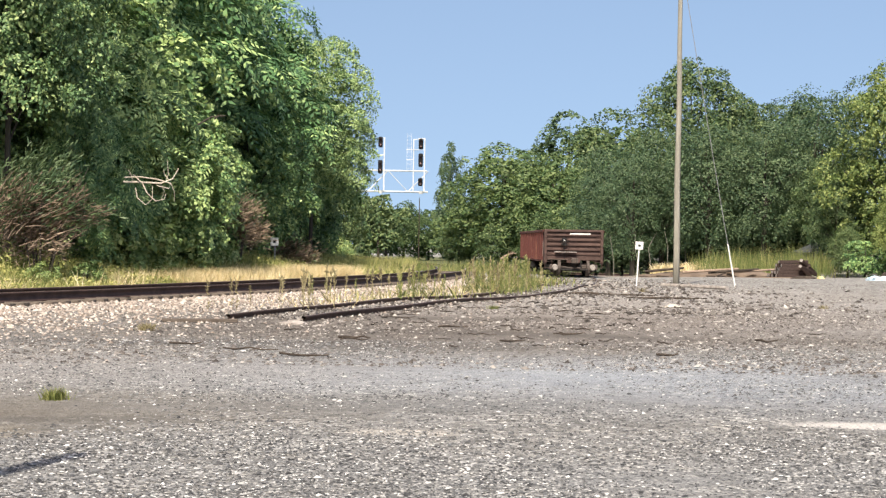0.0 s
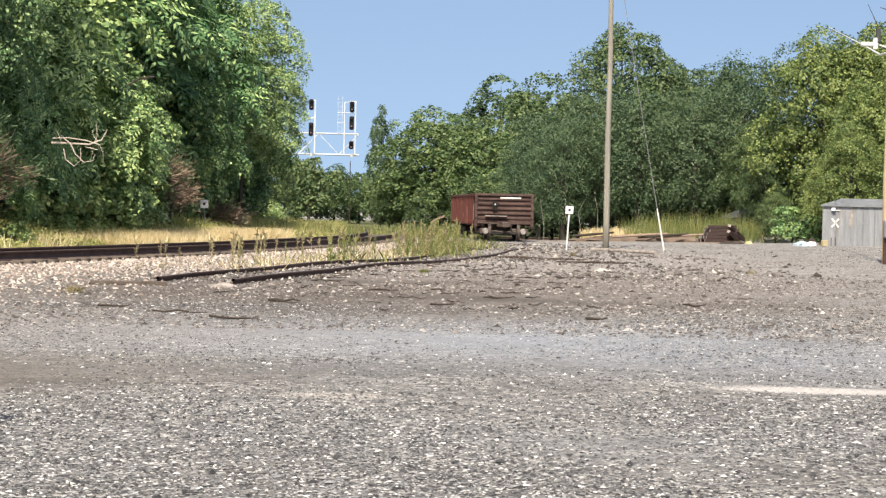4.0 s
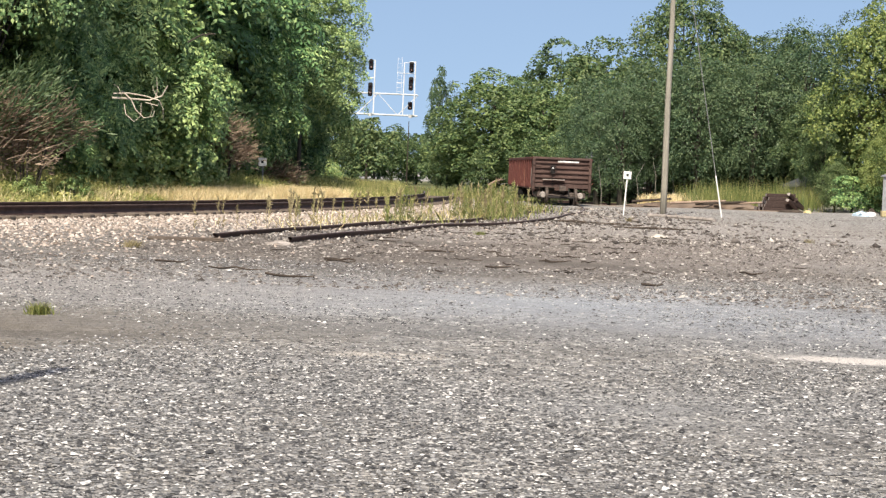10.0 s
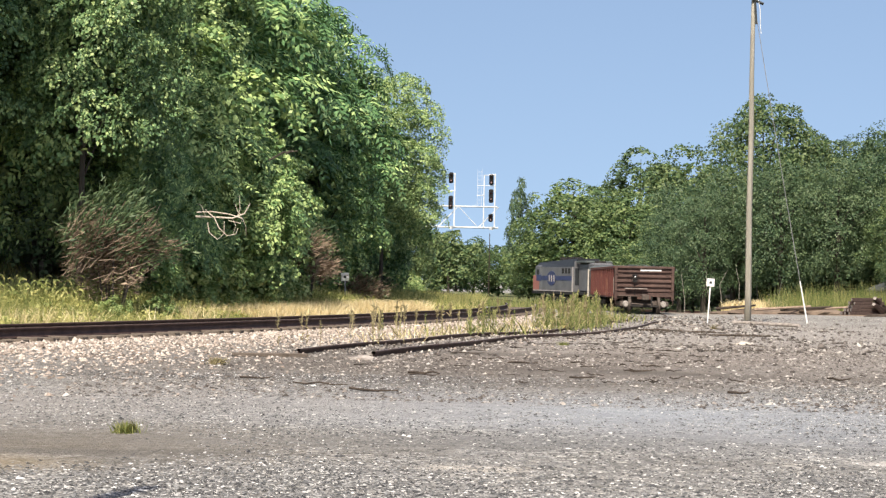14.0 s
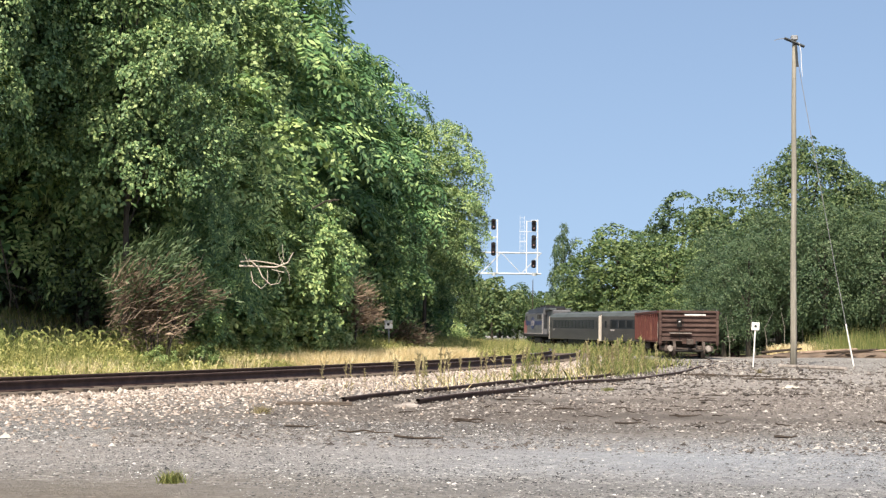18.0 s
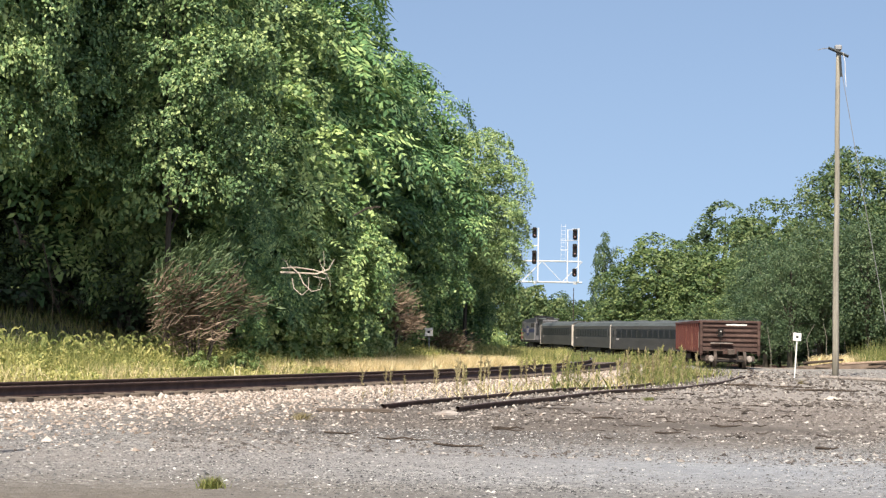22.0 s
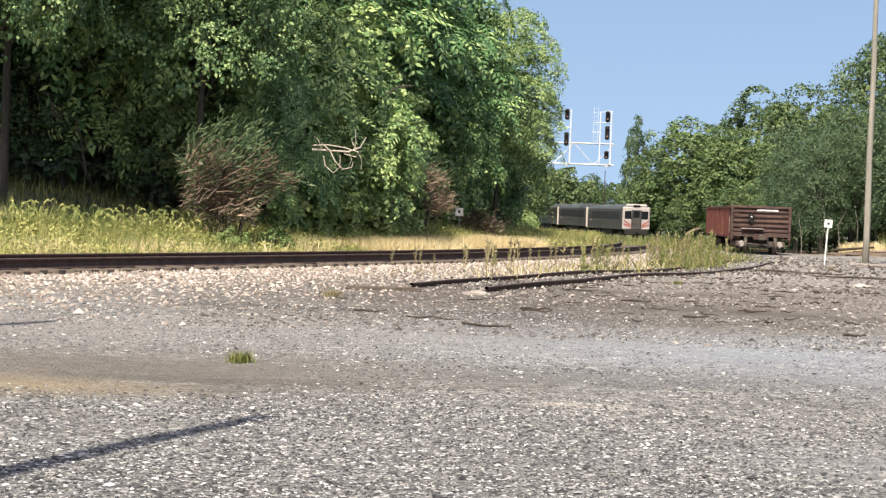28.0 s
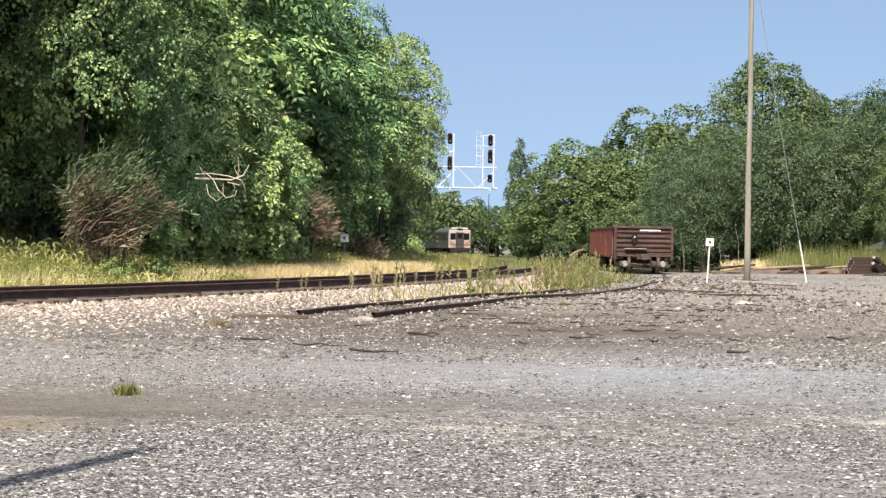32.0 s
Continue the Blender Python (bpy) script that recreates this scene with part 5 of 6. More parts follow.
def coach(first, count, cab=False, label=""):
    c = thing("passenger_coach", Matrix.Identity(4), label, "railway coach", "coaches of the train")
    length, half = 25.3, 1.55
    bm = bmesh.new()
    body_shell(bm, length, half, 1.0, 3.3, 0.52)
    bm.normal_update()
    for f in bm.faces:
        f.material_index = 1 if f.normal.z > 0.12 else 0
    body = part("body", bm, [SILVER, ROOF], c)
    for sx in (-1, 1):
        bm = bmesh.new()
        for z in (1.25, 1.4, 1.55, 1.7, 1.85):
            box(bm, sx * half - 0.012, -length / 2 + 0.4, z, sx * half + 0.012, length / 2 - 0.4, z + 0.05)
        part("flute", bm, SILVER, body, "fluted side")
        bm = bmesh.new()
        box(bm, sx * half - 0.008, -length / 2 + 2.2, 2.12, sx * half + 0.008, length / 2 - 2.2, 2.98)
        part("window_band", bm, LOCO_ROOF, body, "dark window band")
        for i in range(count):
            y = -length / 2 + 3.1 + i * (length - 6.2) / (count - 1)
            bm = bmesh.new()
            box(bm, sx * half - 0.015, y - 0.62, 2.22, sx * half + 0.015, y + 0.62, 2.88, 0.006)
            win = part("window", bm, GLASS, body)
            bm = bmesh.new()
            box(bm, sx * half - 0.02, y + 0.66, 2.2, sx * half + 0.02, y + 0.74, 2.9)
            part("mullion", bm, SILVER, win)
        bm = bmesh.new()
        box(bm, sx * half - 0.01, length / 2 - 3.2, 1.9, sx * half + 0.011, length / 2 - 2.3, 2.05)
        part("stripe_bar", bm, OFFWHITE, body)
        for yy in (-length / 2 + 1.2, length / 2 - 1.2):
            bm = bmesh.new()
            box(bm, sx * half - 0.014, yy - 0.45, 1.05, sx * half + 0.014, yy + 0.45, 3.2, 0.01)
            dr = part("side_door", bm, SILVER, body)
            bm = bmesh.new()
            box(bm, sx * half - 0.018, yy - 0.22, 2.2, sx * half + 0.018, yy + 0.22, 2.85)
            part("door_window", bm, GLASS, dr)
    for yy in (([-1] if not cab else []) + [1]):
        bm = bmesh.new()
        y0 = yy * length / 2
        box(bm, -half - 0.03, min(y0 - yy * 0.22, y0 + yy * 0.02), 0.9, half + 0.03, max(y0 - yy * 0.22, y0 + yy * 0.02), 3.4, 0.05)
        part("end_frame", bm, BELLOWS, c, "pale coach end")
        bm = bmesh.new()
        box(bm, -0.6, min(y0, y0 + yy * 0.42), 1.0, 0.6, max(y0, y0 + yy * 0.42), 3.3, 0.05)
        part("bellows", bm, BLACK, c)
    if cab:
        y0 = -length / 2
        bm = bmesh.new()
        vs = box(bm, -half + 0.02, y0 - 0.22, 1.0, half - 0.02, y0 + 0.05, 3.55, 0.12)
        box(bm, -half + 0.35, y0 - 0.2, 3.5, half - 0.35, y0 + 0.1, 3.86, 0.12)
        face = part("cab_front", bm, OFFWHITE, c, "off-white cab end with red chevrons")
        for x0, x1, z0, z1, nm in ((-1.3, -0.58, 2.2, 3.08, "windscreen"), (0.58, 1.3, 2.2, 3.08, "windscreen"), (-0.36, 0.36, 2.35, 3.1, "door_window")):
            bm = bmesh.new()
            box(bm, x0, y0 - 0.245, z0, x1, y0 - 0.2, z1, 0.01)
            part(nm, bm, GLASS, face)
        bm = bmesh.new()
        box(bm, -0.5, y0 - 0.238, 1.1, 0.5, y0 - 0.2, 3.2, 0.02)
        part("end_door", bm, SILVER, face, "grey end door")
        for x in (-0.56, 0.5):
            bm = bmesh.new()
            box(bm, x, y0 - 0.27, 1.1, x + 0.06, y0 - 0.2, 3.2)
            part("door_post", bm, BLACK, face)
        for sx in (-1, 1):
            for k in range(2):
                bm = bmesh.new()
                v = [bm.verts.new((sx * x, y0 - 0.226 - 0.004 * k, z)) for x, z in ((1.4, 2.12 - 0.42 * k), (1.4, 1.9 - 0.42 * k), (0.6, 1.38 - 0.1 * k), (0.6, 1.6 - 0.1 * k))]
                f = bm.faces.new(v)
                r = bmesh.ops.extrude_face_region(bm, geom=[f])
                bmesh.ops.translate(bm, vec=(0, -0.01, 0), verts=[q for q in r["geom"] if isinstance(q, bmesh.types.BMVert)])
                part("chevron", bm, LOCO_RED, face, "red diagonal stripe")
        bm = bmesh.new()
        box(bm, -0.4, y0 - 0.27, 3.55, 0.4, y0 - 0.18, 3.75, 0.02)
        part("headlight", bm, GLASS, face, "roof headlight box")
        bm = bmesh.new()
        box(bm, -1.3, y0 - 0.45, 0.5, 1.3, y0 - 0.1, 0.98, 0.04)
        part("pilot", bm, BLACK, c)
        bm = bmesh.new()
        box(bm, -0.12, y0 - 0.9, 0.7, 0.12, y0, 0.9, 0.03)
        part("coupler", bm, BLACK, c)
    for yy in (-8.6, 8.6):
        truck(c, yy)
    bm = bmesh.new()
    box(bm, -1.2, -4.5, 0.45, 1.2, 4.0, 1.0, 0.06)
    box(bm, -1.2, 4.6, 0.6, 1.2, 6.4, 1.0, 0.05)
    part("underfloor_gear", bm, BLACK, c)
    for y in (-7, 0, 7):
        bm = bmesh.new()
        box(bm, -0.5, y - 0.8, 3.76, 0.5, y + 0.8, 3.9, 0.04)
        part("roof_vent", bm, ROOF, c)
    return c


def locomotive():
    c = thing("locomotive", Matrix.Identity(4), "silver and blue diesel passenger locomotive with faded red nose", "locomotive")
    half = 1.5
    bm = bmesh.new()
    box(bm, -half, -9.6, 1.05, half, 9.3, 1.35, 0.04)
    part("frame", bm, BLACK, c)
    bm = bmesh.new()
    box(bm, -half + 0.04, -4.6, 1.35, half - 0.04, 6.2, 3.75, 0.03)
    body = part("cowl", bm, LOCO_GREY, c)
    bm = bmesh.new()
    v0 = [(-half + 0.04, 3.75), (-1.05, 4.55), (1.05, 4.55), (half - 0.04, 3.75)]
    ra = [bm.verts.new((x, -4.6, z)) for x, z in v0]
    rb = [bm.verts.new((x, 8.2, z - (0.35 if z > 4 else 0))) for x, z in v0]
    for i in range(3):
        bm.faces.new((ra[i], ra[i + 1], rb[i + 1], rb[i]))
    bm.faces.new(list(reversed(ra)))
    bm.faces.new(rb)
    bmesh.ops.recalc_face_normals(bm, faces=bm.faces)
    part("roof", bm, LOCO_ROOF, c, "sooty dark sloping roof")
    bm = bmesh.new()
    vs = box(bm, -half + 0.03, 6.2, 1.35, half - 0.03, 9.2, 3.9, 0.1)
    for v in vs:
        if v.co.y > 8.8 and v.co.z > 2.6:
            v.co.y -= 0.9
    cabp = part("cab", bm, LOCO_GREY, c, "silver cab with faded red nose")
    bm = bmesh.new()
    box(bm, -1.2, 9.18, 1.5, 1.2, 9.24, 2.55, 0.02)
    part("nose_panel", bm, LOCO_RED, cabp, "faded red nose panel")
    for sx in (-1, 1):
        bm = bmesh.new()
        box(bm, sx * (half - 0.03) - 0.012, 6.9, 1.45, sx * (half - 0.03) + 0.016, 9.05, 2.9)
        part("nose_stripe", bm, LOCO_RED, cabp, "faded red stripe")
        bm = bmesh.new()
        box(bm, sx * (half - 0.03) - 0.014, 6.2, 2.35, sx * (half - 0.03) + 0.014, 7.9, 2.95)
        part("cab_band", bm, LOCO_BLUE, cabp, "dark blue side band")
    for sx in (-1, 1):
        bm = bmesh.new()
        box(bm, sx * (half - 0.03) - 0.02, 7.0, 3.0, sx * (half - 0.03) + 0.02, 7.8, 3.5)
        part("cab_window", bm, GLASS, cabp)
        bm = bmesh.new()
        box(bm, sx * (half - 0.04) - 0.015, -4.4, 2.42, sx * (half - 0.04) + 0.015, 6.1, 2.86)
        st = part("blue_band", bm, LOCO_BLUE, body, "dark blue side band")
        bm = bmesh.new()
        rod(bm, (sx * (half - 0.04) - 0.026, 2.6, 2.62), (sx * (half - 0.04) + 0.026, 2.6, 2.62), 0.72, 0.72, 20)
        bmesh.ops.scale(bm, vec=(1, 2.1, 1), space=Matrix.Translation((0, -2.6, 0)), verts=bm.verts)
        em = part("side_emblem", bm, LOCO_BLUE, body, "round blue emblem")
        for y in (1.7, 2.5, 3.3):
            bm = bmesh.new()
            vs = box(bm, sx * (half - 0.04) - 0.034, y - 0.16, 2.3, sx * (half - 0.04) + 0.034, y + 0.16, 2.95)
            for v in vs:
                v.co.y += 0.2 * (v.co.z - 2.6)
            part("emblem_bar", bm, OFFWHITE, em, "pale slanting bar")
        bm = bmesh.new()
        box(bm, sx * (half - 0.04) - 0.02, -4.5, 1.36, sx * (half - 0.04) + 0.02, 9.0, 1.44)
        part("sill_stripe", bm, OFFWHITE, body, "pale line along the sill")
        bm = bmesh.new()
        box(bm, sx * (half - 0.04) - 0.018, -4.55, 1.4, sx * (half - 0.04) + 0.018, -4.1, 3.7)
        part("rear_stripe", bm, OFFWHITE, body, "off-white rear stripe")
        for y in (-3.2, -2.2, -1.2):
            bm = bmesh.new()
            box(bm, sx * (half - 0.04) - 0.02, y - 0.35, 3.1, sx * (half - 0.04) + 0.02, y + 0.35, 3.6)
            part("grille", bm, BLACK, body)
    bm = bmesh.new()
    box(bm, -half + 0.1, -4.75, 1.35, half - 0.1, -4.6, 4.3, 0.03)
    ce = part("cowl_end", bm, LOCO_GREY, c, "silver rear bulkhead")
    # dark flat boxes, slightly proud of the bulkhead
    for x0, x1, z0, z1 in ((-1.35, -0.55, 2.0, 3.6), (0.55, 1.35, 2.0, 3.6)):
        bm = bmesh.new()
        box(bm, x0, -4.79, z0, x1, -4.74, z1, 0.02)
        part("bulkhead_panel", bm, LOCO_ROOF, ce, "dark flat panel")
    bm = bmesh.new()
    box(bm, -1.0, -9.2, 1.35, 1.0, -4.75, 4.1, 0.15)
    hood = part("rear_hood", bm, LOCO_GREY, c, "grey rear hood with radiators")
    for y in (-8.2, -6.9, -5.6):
        bm = bmesh.new()
        rod(bm, (0, y, 4.05), (0, y, 4.3), 0.55, 0.5, 16)
        part("fan", bm, BLACK, hood)
    bm = bmesh.new()
    box(bm, -1.3, -8.0, 4.1, 1.3, -4.9, 4.3, 0.04)
    part("radiator_wing", bm, ROOF, hood)
    bm = bmesh.new()
    box(bm, -1.35, -2.4, 0.3, 1.35, 2.4, 1.05, 0.15)
    part("fuel_tank", bm, BLACK, c)
    for y in (-6.2, 6.2):
        truck(c, y, 2.75)
    for i in range(3):
        bm = bmesh.new()
        rod(bm, (0, -1.5 + i * 2.2, 4.45), (0, -1.5 + i * 2.2, 4.72), 0.5, 0.5, 14)
        part("roof_fan", bm, BLACK, c)
    return c


CARS = [(locomotive(), 9.9, 12.4)]
for i, cab in enumerate((False, False, False, True)):
    lb_ = "dark grey ribbed coach with white and red cab end" if cab else "dark grey ribbed passenger coach with dark windows"
    CARS.append((coach(i, 12 if not cab else 11, cab, lb_), 33.0 + 26 * i, 17.2))

s_all = np.concatenate([[0], np.cumsum(np.linalg.norm(np.diff(BRANCH, axis=0), axis=1))])
S0 = float(s_all[np.argmin(np.hypot(BRANCH[:, 0] + 1, BRANCH[:, 1] - 212))])


def on_branch(u):
    x, y = float(np.interp(S0 + u, s_all, BRANCH[:, 0])), float(np.interp(S0 + u, s_all, BRANCH[:, 1]))
    return Vector((x, y, float(branch_base(math.hypot(x, y))) + 0.178))


def nose_at(t):
    """How far the train's nose is past the curve's mid point, in metres."""
    return 9.29 * (t - 17.1) + 0.092 * (t - 17.1) ** 2 + 1.3 * math.exp(-0.15 * (t - 17.1))


def train_rows(back, base):
    rows = []
    for i in range(0, 65):
        t = i * 0.5
        u = nose_at(t) - back
        p, q = on_branch(u - base / 2), on_branch(u + base / 2)
        d = q - p
        rows.append((t, Matrix.Translation((p + q) / 2) @ Matrix.Rotation(math.atan2(d.y, d.x) - math.pi / 2, 4, "Z")))
    return rows


# ---- loose stones ----
def stones(name, pts, size, mat, label, seed, flat=0.6):
    """Angular stones lying on the ground at pts."""
    rng = np.random.default_rng(seed)
    n = len(pts)
    base = np.array([(1, 0, 0), (0, 1, 0), (-1, 0, 0), (0, -1, 0), (0, 0, 1), (0, 0, -1)], float)
    v = base[None] * rng.uniform(0.55, 1.25, (n, 6, 1)) + rng.normal(0, 0.16, (n, 6, 3))
    v[:, 4, :2] += rng.uniform(-0.45, 0.45, (n, 2))
    v *= np.array([1, 1, flat])
    a = rng.uniform(0, 2 * math.pi, n)
    c, s = np.cos(a), np.sin(a)
    x = v[:, :, 0] * c[:, None] - v[:, :, 1] * s[:, None]
    y = v[:, :, 0] * s[:, None] + v[:, :, 1] * c[:, None]
    v = np.stack([x, y, v[:, :, 2]], -1) * size[:, None, None] * 0.5
    z = ground_height(pts[:, 0], pts[:, 1])
    v += np.concatenate([pts, (z + size * 0.12)[:, None]], 1)[:, None, :]
    tri = np.array([(0, 1, 4), (1, 2, 4), (2, 3, 4), (3, 0, 4), (1, 0, 5), (2, 1, 5), (3, 2, 5), (0, 3, 5)])[:8 if len(pts) < 12000 else 4]
    f = (np.arange(n)[:, None, None] * 6 + tri[None]).reshape(-1, 3)
    return tagged(new(name, fast_mesh(name, v.reshape(-1, 3), f, mat)), label, "gravel", kind="stuff")


rng = np.random.default_rng(77)


def fan(n, d0, d1, a0=-21.0, a1=17.5):
    d = np.sqrt(rng.uniform(d0 * d0, d1 * d1, n))
    a = np.radians(rng.uniform(a0, a1, n))
    return np.stack([d * np.sin(a), d * np.cos(a)], 1)


def patchy(p, scale, low):
    """Keeps more points where a slow random field is high."""
    f = np.array([noise.noise(Vector((x * scale, y * scale, 3.7))) for x, y in p.tolist()])
    return p[f > rng.uniform(low - 0.45, low + 0.45, len(p))]


p = patchy(fan(190000, 6.3, 17.0), 0.5, -0.3)
p = p[np.hypot(p[:, 0], p[:, 1]) < rng.uniform(11, 17, len(p))]
p = p[np.hypot((p[:, 0] + 4.3) / 2.4, (p[:, 1] - 15.3) / 2.4) > rng.uniform(0.5, 1.2, len(p))]
p = p[np.hypot((p[:, 0] - 4.0) / 1.1, (p[:, 1] - 15.7) / 0.36) > rng.uniform(0.6, 1.15, len(p))]
stones("near_gravel", p, rng.gamma(3.5, 0.0046, len(p)) + 0.006, CHIPS, "loose grey and white gravel chips", 1, 0.42)
p = np.vstack([patchy(fan(15000, 13.0, 17.5), 0.5, 0.0), patchy(fan(70000, 17.0, 28.0), 0.35, 0.0)])
p = p[np.hypot((p[:, 0] + 4.3) / 2.4, (p[:, 1] - 15.3) / 2.4) > rng.uniform(0.6, 1.2, len(p))]
p = p[np.hypot((p[:, 0] - 4.0) / 1.1, (p[:, 1] - 15.7) / 0.36) > rng.uniform(0.6, 1.15, len(p))]
stones("yard_gravel", p, rng.gamma(2.4, 0.0062, len(p)) + 0.007, CHIPS, "scattered grey and white gravel", 2, 0.5)
p = np.vstack([patchy(fan(48000, 22.0, 46.0, -14, 16), 0.3, -0.1), patchy(fan(26000, 44.0, 85.0, -8, 16), 0.2, -0.2)])
stones("far_gravel", p, rng.gamma(2.2, 0.0125, len(p)) + 0.013, CINDER, "scattered pale stones on dark cinders", 3)
s_m = np.concatenate([[0], np.cumsum(np.linalg.norm(np.diff(MAIN, axis=0), axis=1))])
n_m = side_normals(MAIN)


def along_main(n, y0, y1, off):
    u0, u1 = np.interp([y0, y1], MAIN[:, 1], s_m)
    u = rng.uniform(u0, u1, n)
    x, y = np.interp(u, s_m, MAIN[:, 0]), np.interp(u, s_m, MAIN[:, 1])
    nx_, ny_ = np.interp(u, s_m, n_m[:, 0]), np.interp(u, s_m, n_m[:, 1])
    return np.stack([x + nx_ * off, y + ny_ * off], 1)


p = along_main(27000, 22, 85, 0.9 + rng.gamma(2.2, 0.95, 27000))
p = p[np.abs(away(p[:, 0], p[:, 1], SPUR)) > 0.5]
stones("ballast", p, rng.gamma(4, 0.0105, len(p)) + 0.024, BALLAST, "pale angular track ballast", 4, 0.75)
p = along_main(5000, 22, 70, rng.uniform(-1.6, 0.7, 5000))
stones("track_bed", p, rng.gamma(5, 0.010, len(p)) + 0.02, BALLAST, "ballast between the rails", 5, 0.5)
yy = rng.uniform(34.5, 62, 1500)
p = np.stack([np.interp(yy, SPUR[:, 1], SPUR[:, 0]) + rng.normal(0.1, 0.75, 1500), yy], 1)
stones("siding_rubble", p, rng.gamma(2.5, 0.02, len(p)) + 0.03, CINDER, "cinders and broken stone heaped along the siding rails", 8, 0.8)
p = np.stack([rng.normal(6.0, 3.2, 2500), rng.uniform(40, 85, 2500)], 1)
stones("rubble", p, rng.gamma(3, 0.024, len(p)) + 0.03, CINDER, "pale broken rubble round the siding", 6)


# ---- grass and weeds ----
def blades(name, pts, tall, wide, mat, label, seed, lean=0.25, category="grass"):
    rng2 = np.random.default_rng(seed)
    n = len(pts)
    z = ground_height(pts[:, 0], pts[:, 1]) - 0.03
    a = rng2.uniform(0, 2 * math.pi, n)
    h = tall * rng2.uniform(0.55, 1.2, n)
    w = wide * rng2.uniform(0.6, 1.4, n)
    b = np.concatenate([pts, z[:, None]], 1)
    s = np.stack([np.cos(a), np.sin(a), np.zeros(n)], 1)
    t = rng2.normal(0, lean, (n, 3)) * h[:, None]
    t[:, 2] = h
    if n > 4000:
        e = b + t * np.array([1.2, 1.2, 1.0])
        v = np.stack([b - s * w[:, None] * 0.5, b + s * w[:, None] * 0.5, e], 1)
        return tagged(new(name, fast_mesh(name, v.reshape(-1, 3), np.arange(n * 3).reshape(n, 3), mat)), label, category, kind="stuff")
    m = b + t * 0.55
    e = b + t * np.array([1.25, 1.25, 1.0]) - np.array([0, 0, 1]) * (0.12 * h * rng2.random(n))[:, None]
    v = np.stack([b - s * w[:, None] * 0.5, b + s * w[:, None] * 0.5, m + s * w[:, None] * 0.4, e, m - s * w[:, None] * 0.4], 1)
    f = np.arange(n * 5).reshape(n, 5)
    return tagged(new(name, fast_mesh(name, v.reshape(-1, 3), f, mat)), label, category, kind="stuff")


def verge(n, y0, y1, o0, o1, scale=None, low=0.0):
    q = along_main(n, y0, y1, -rng.uniform(o0, o1, n))
    return q if scale is None else patchy(q, scale, low)


p = np.vstack([verge(34000, 20, 50, 1.9, 6.5), verge(6000, 47, 62, 1.9, 6.5, 0.5, -0.1)])
blades("verge_grass", p, np.interp(-away(p[:, 0], p[:, 1], MAIN), [1.9, 4, 6.5], [0.34, 0.6, 0.8]), 0.024, GRASS, "yellow-green long grass on the verge", 21, 0.4)
p = np.vstack([verge(14000, 22, 56, 3.0, 6.6), verge(9000, 54, 66, 4.0, 6.0)])
blades("seeding_weeds", p, rng.uniform(0.4, 0.9, len(p)), 0.022, SEEDING, "pale seeding weeds before the shrubs", 30, 0.3, "weeds")


def leafy_weeds(name, pts, tall, per, size, mat, label, seed):
    """Rank broad-leaved weeds: small leaves set round unseen thin stems."""
    r2 = np.random.default_rng(seed)
    z = ground_height(pts[:, 0], pts[:, 1])
    c = np.repeat(np.concatenate([pts, z[:, None]], 1), per, 0)
    n = len(c)
    up_ = r2.uniform(0.12, 1.0, n) ** 0.7 * np.repeat(tall, per)
    d = r2.normal(0, 1, (n, 3)) * [1, 1, 0.2]
    c = c + unit(d) * (0.14 * r2.uniform(0.2, 1, n))[:, None]
    c[:, 2] += up_
    v = leaves(r2, c, d * 0.4 + [0, -0.25, 0.8], size, 0.24)
    return tagged(new(name, fast_mesh(name, v.reshape(-1, 3), np.arange(len(v) * 4).reshape(-1, 4), mat)), label, "weeds", kind="stuff")


p = patchy(np.vstack([verge(7500, 22, 52, 2.2, 5.9), verge(2600, 50, 72, 4.2, 6.6), verge(3600, 70, 112, 2.0, 5.5)]), 0.5, -0.25)
leafy_weeds("broad_weeds", p, np.interp(-away(p[:, 0], p[:, 1], MAIN), [2.2, 4.5, 6.8], [0.3, 0.6, 0.8]) * rng.uniform(0.6, 1.15, len(p)), 9, 0.11, SEEDING, "yellow-green broad-leaved weeds on the verge", 41)


def foxtails(pts, label, seed):
    """Nodding seed heads on thin bent stalks."""
    r2 = np.random.default_rng(seed)
    vs = []
    for x, y in pts:
        z, a = height(x, y), r2.uniform(0, 6.28)
        tall = r2.uniform(0.6, 1.0)
        b = [np.array([x, y, z]), np.array([x, y, z + tall])]
        for k in range(1, 5):
            t = k / 4 * 2.4
            b.append(b[1] + np.array([math.cos(a), math.sin(a) * 0.5, 0]) * 0.11 * (1 - math.cos(t)) + np.array([0, 0, 0.11 * math.sin(t)]))
        for k in range(5):
            w = 0.006 if k < 1 else (0.02, 0.03, 0.03, 0.018)[k - 1]
            for s_ in (np.array([w, 0, 0]), np.array([0, 0, w]) if k else np.array([0, w, 0])):
                vs.append(np.stack([b[k] - s_, b[k] + s_, b[k + 1] + s_ * 0.8, b[k + 1] - s_ * 0.8]))
    v = np.array(vs)
    return tagged(new("foxtail_grass", fast_mesh("foxtail_grass", v.reshape(-1, 3), np.arange(len(v) * 4).reshape(-1, 4), SEEDING)), label, "grass", kind="stuff")


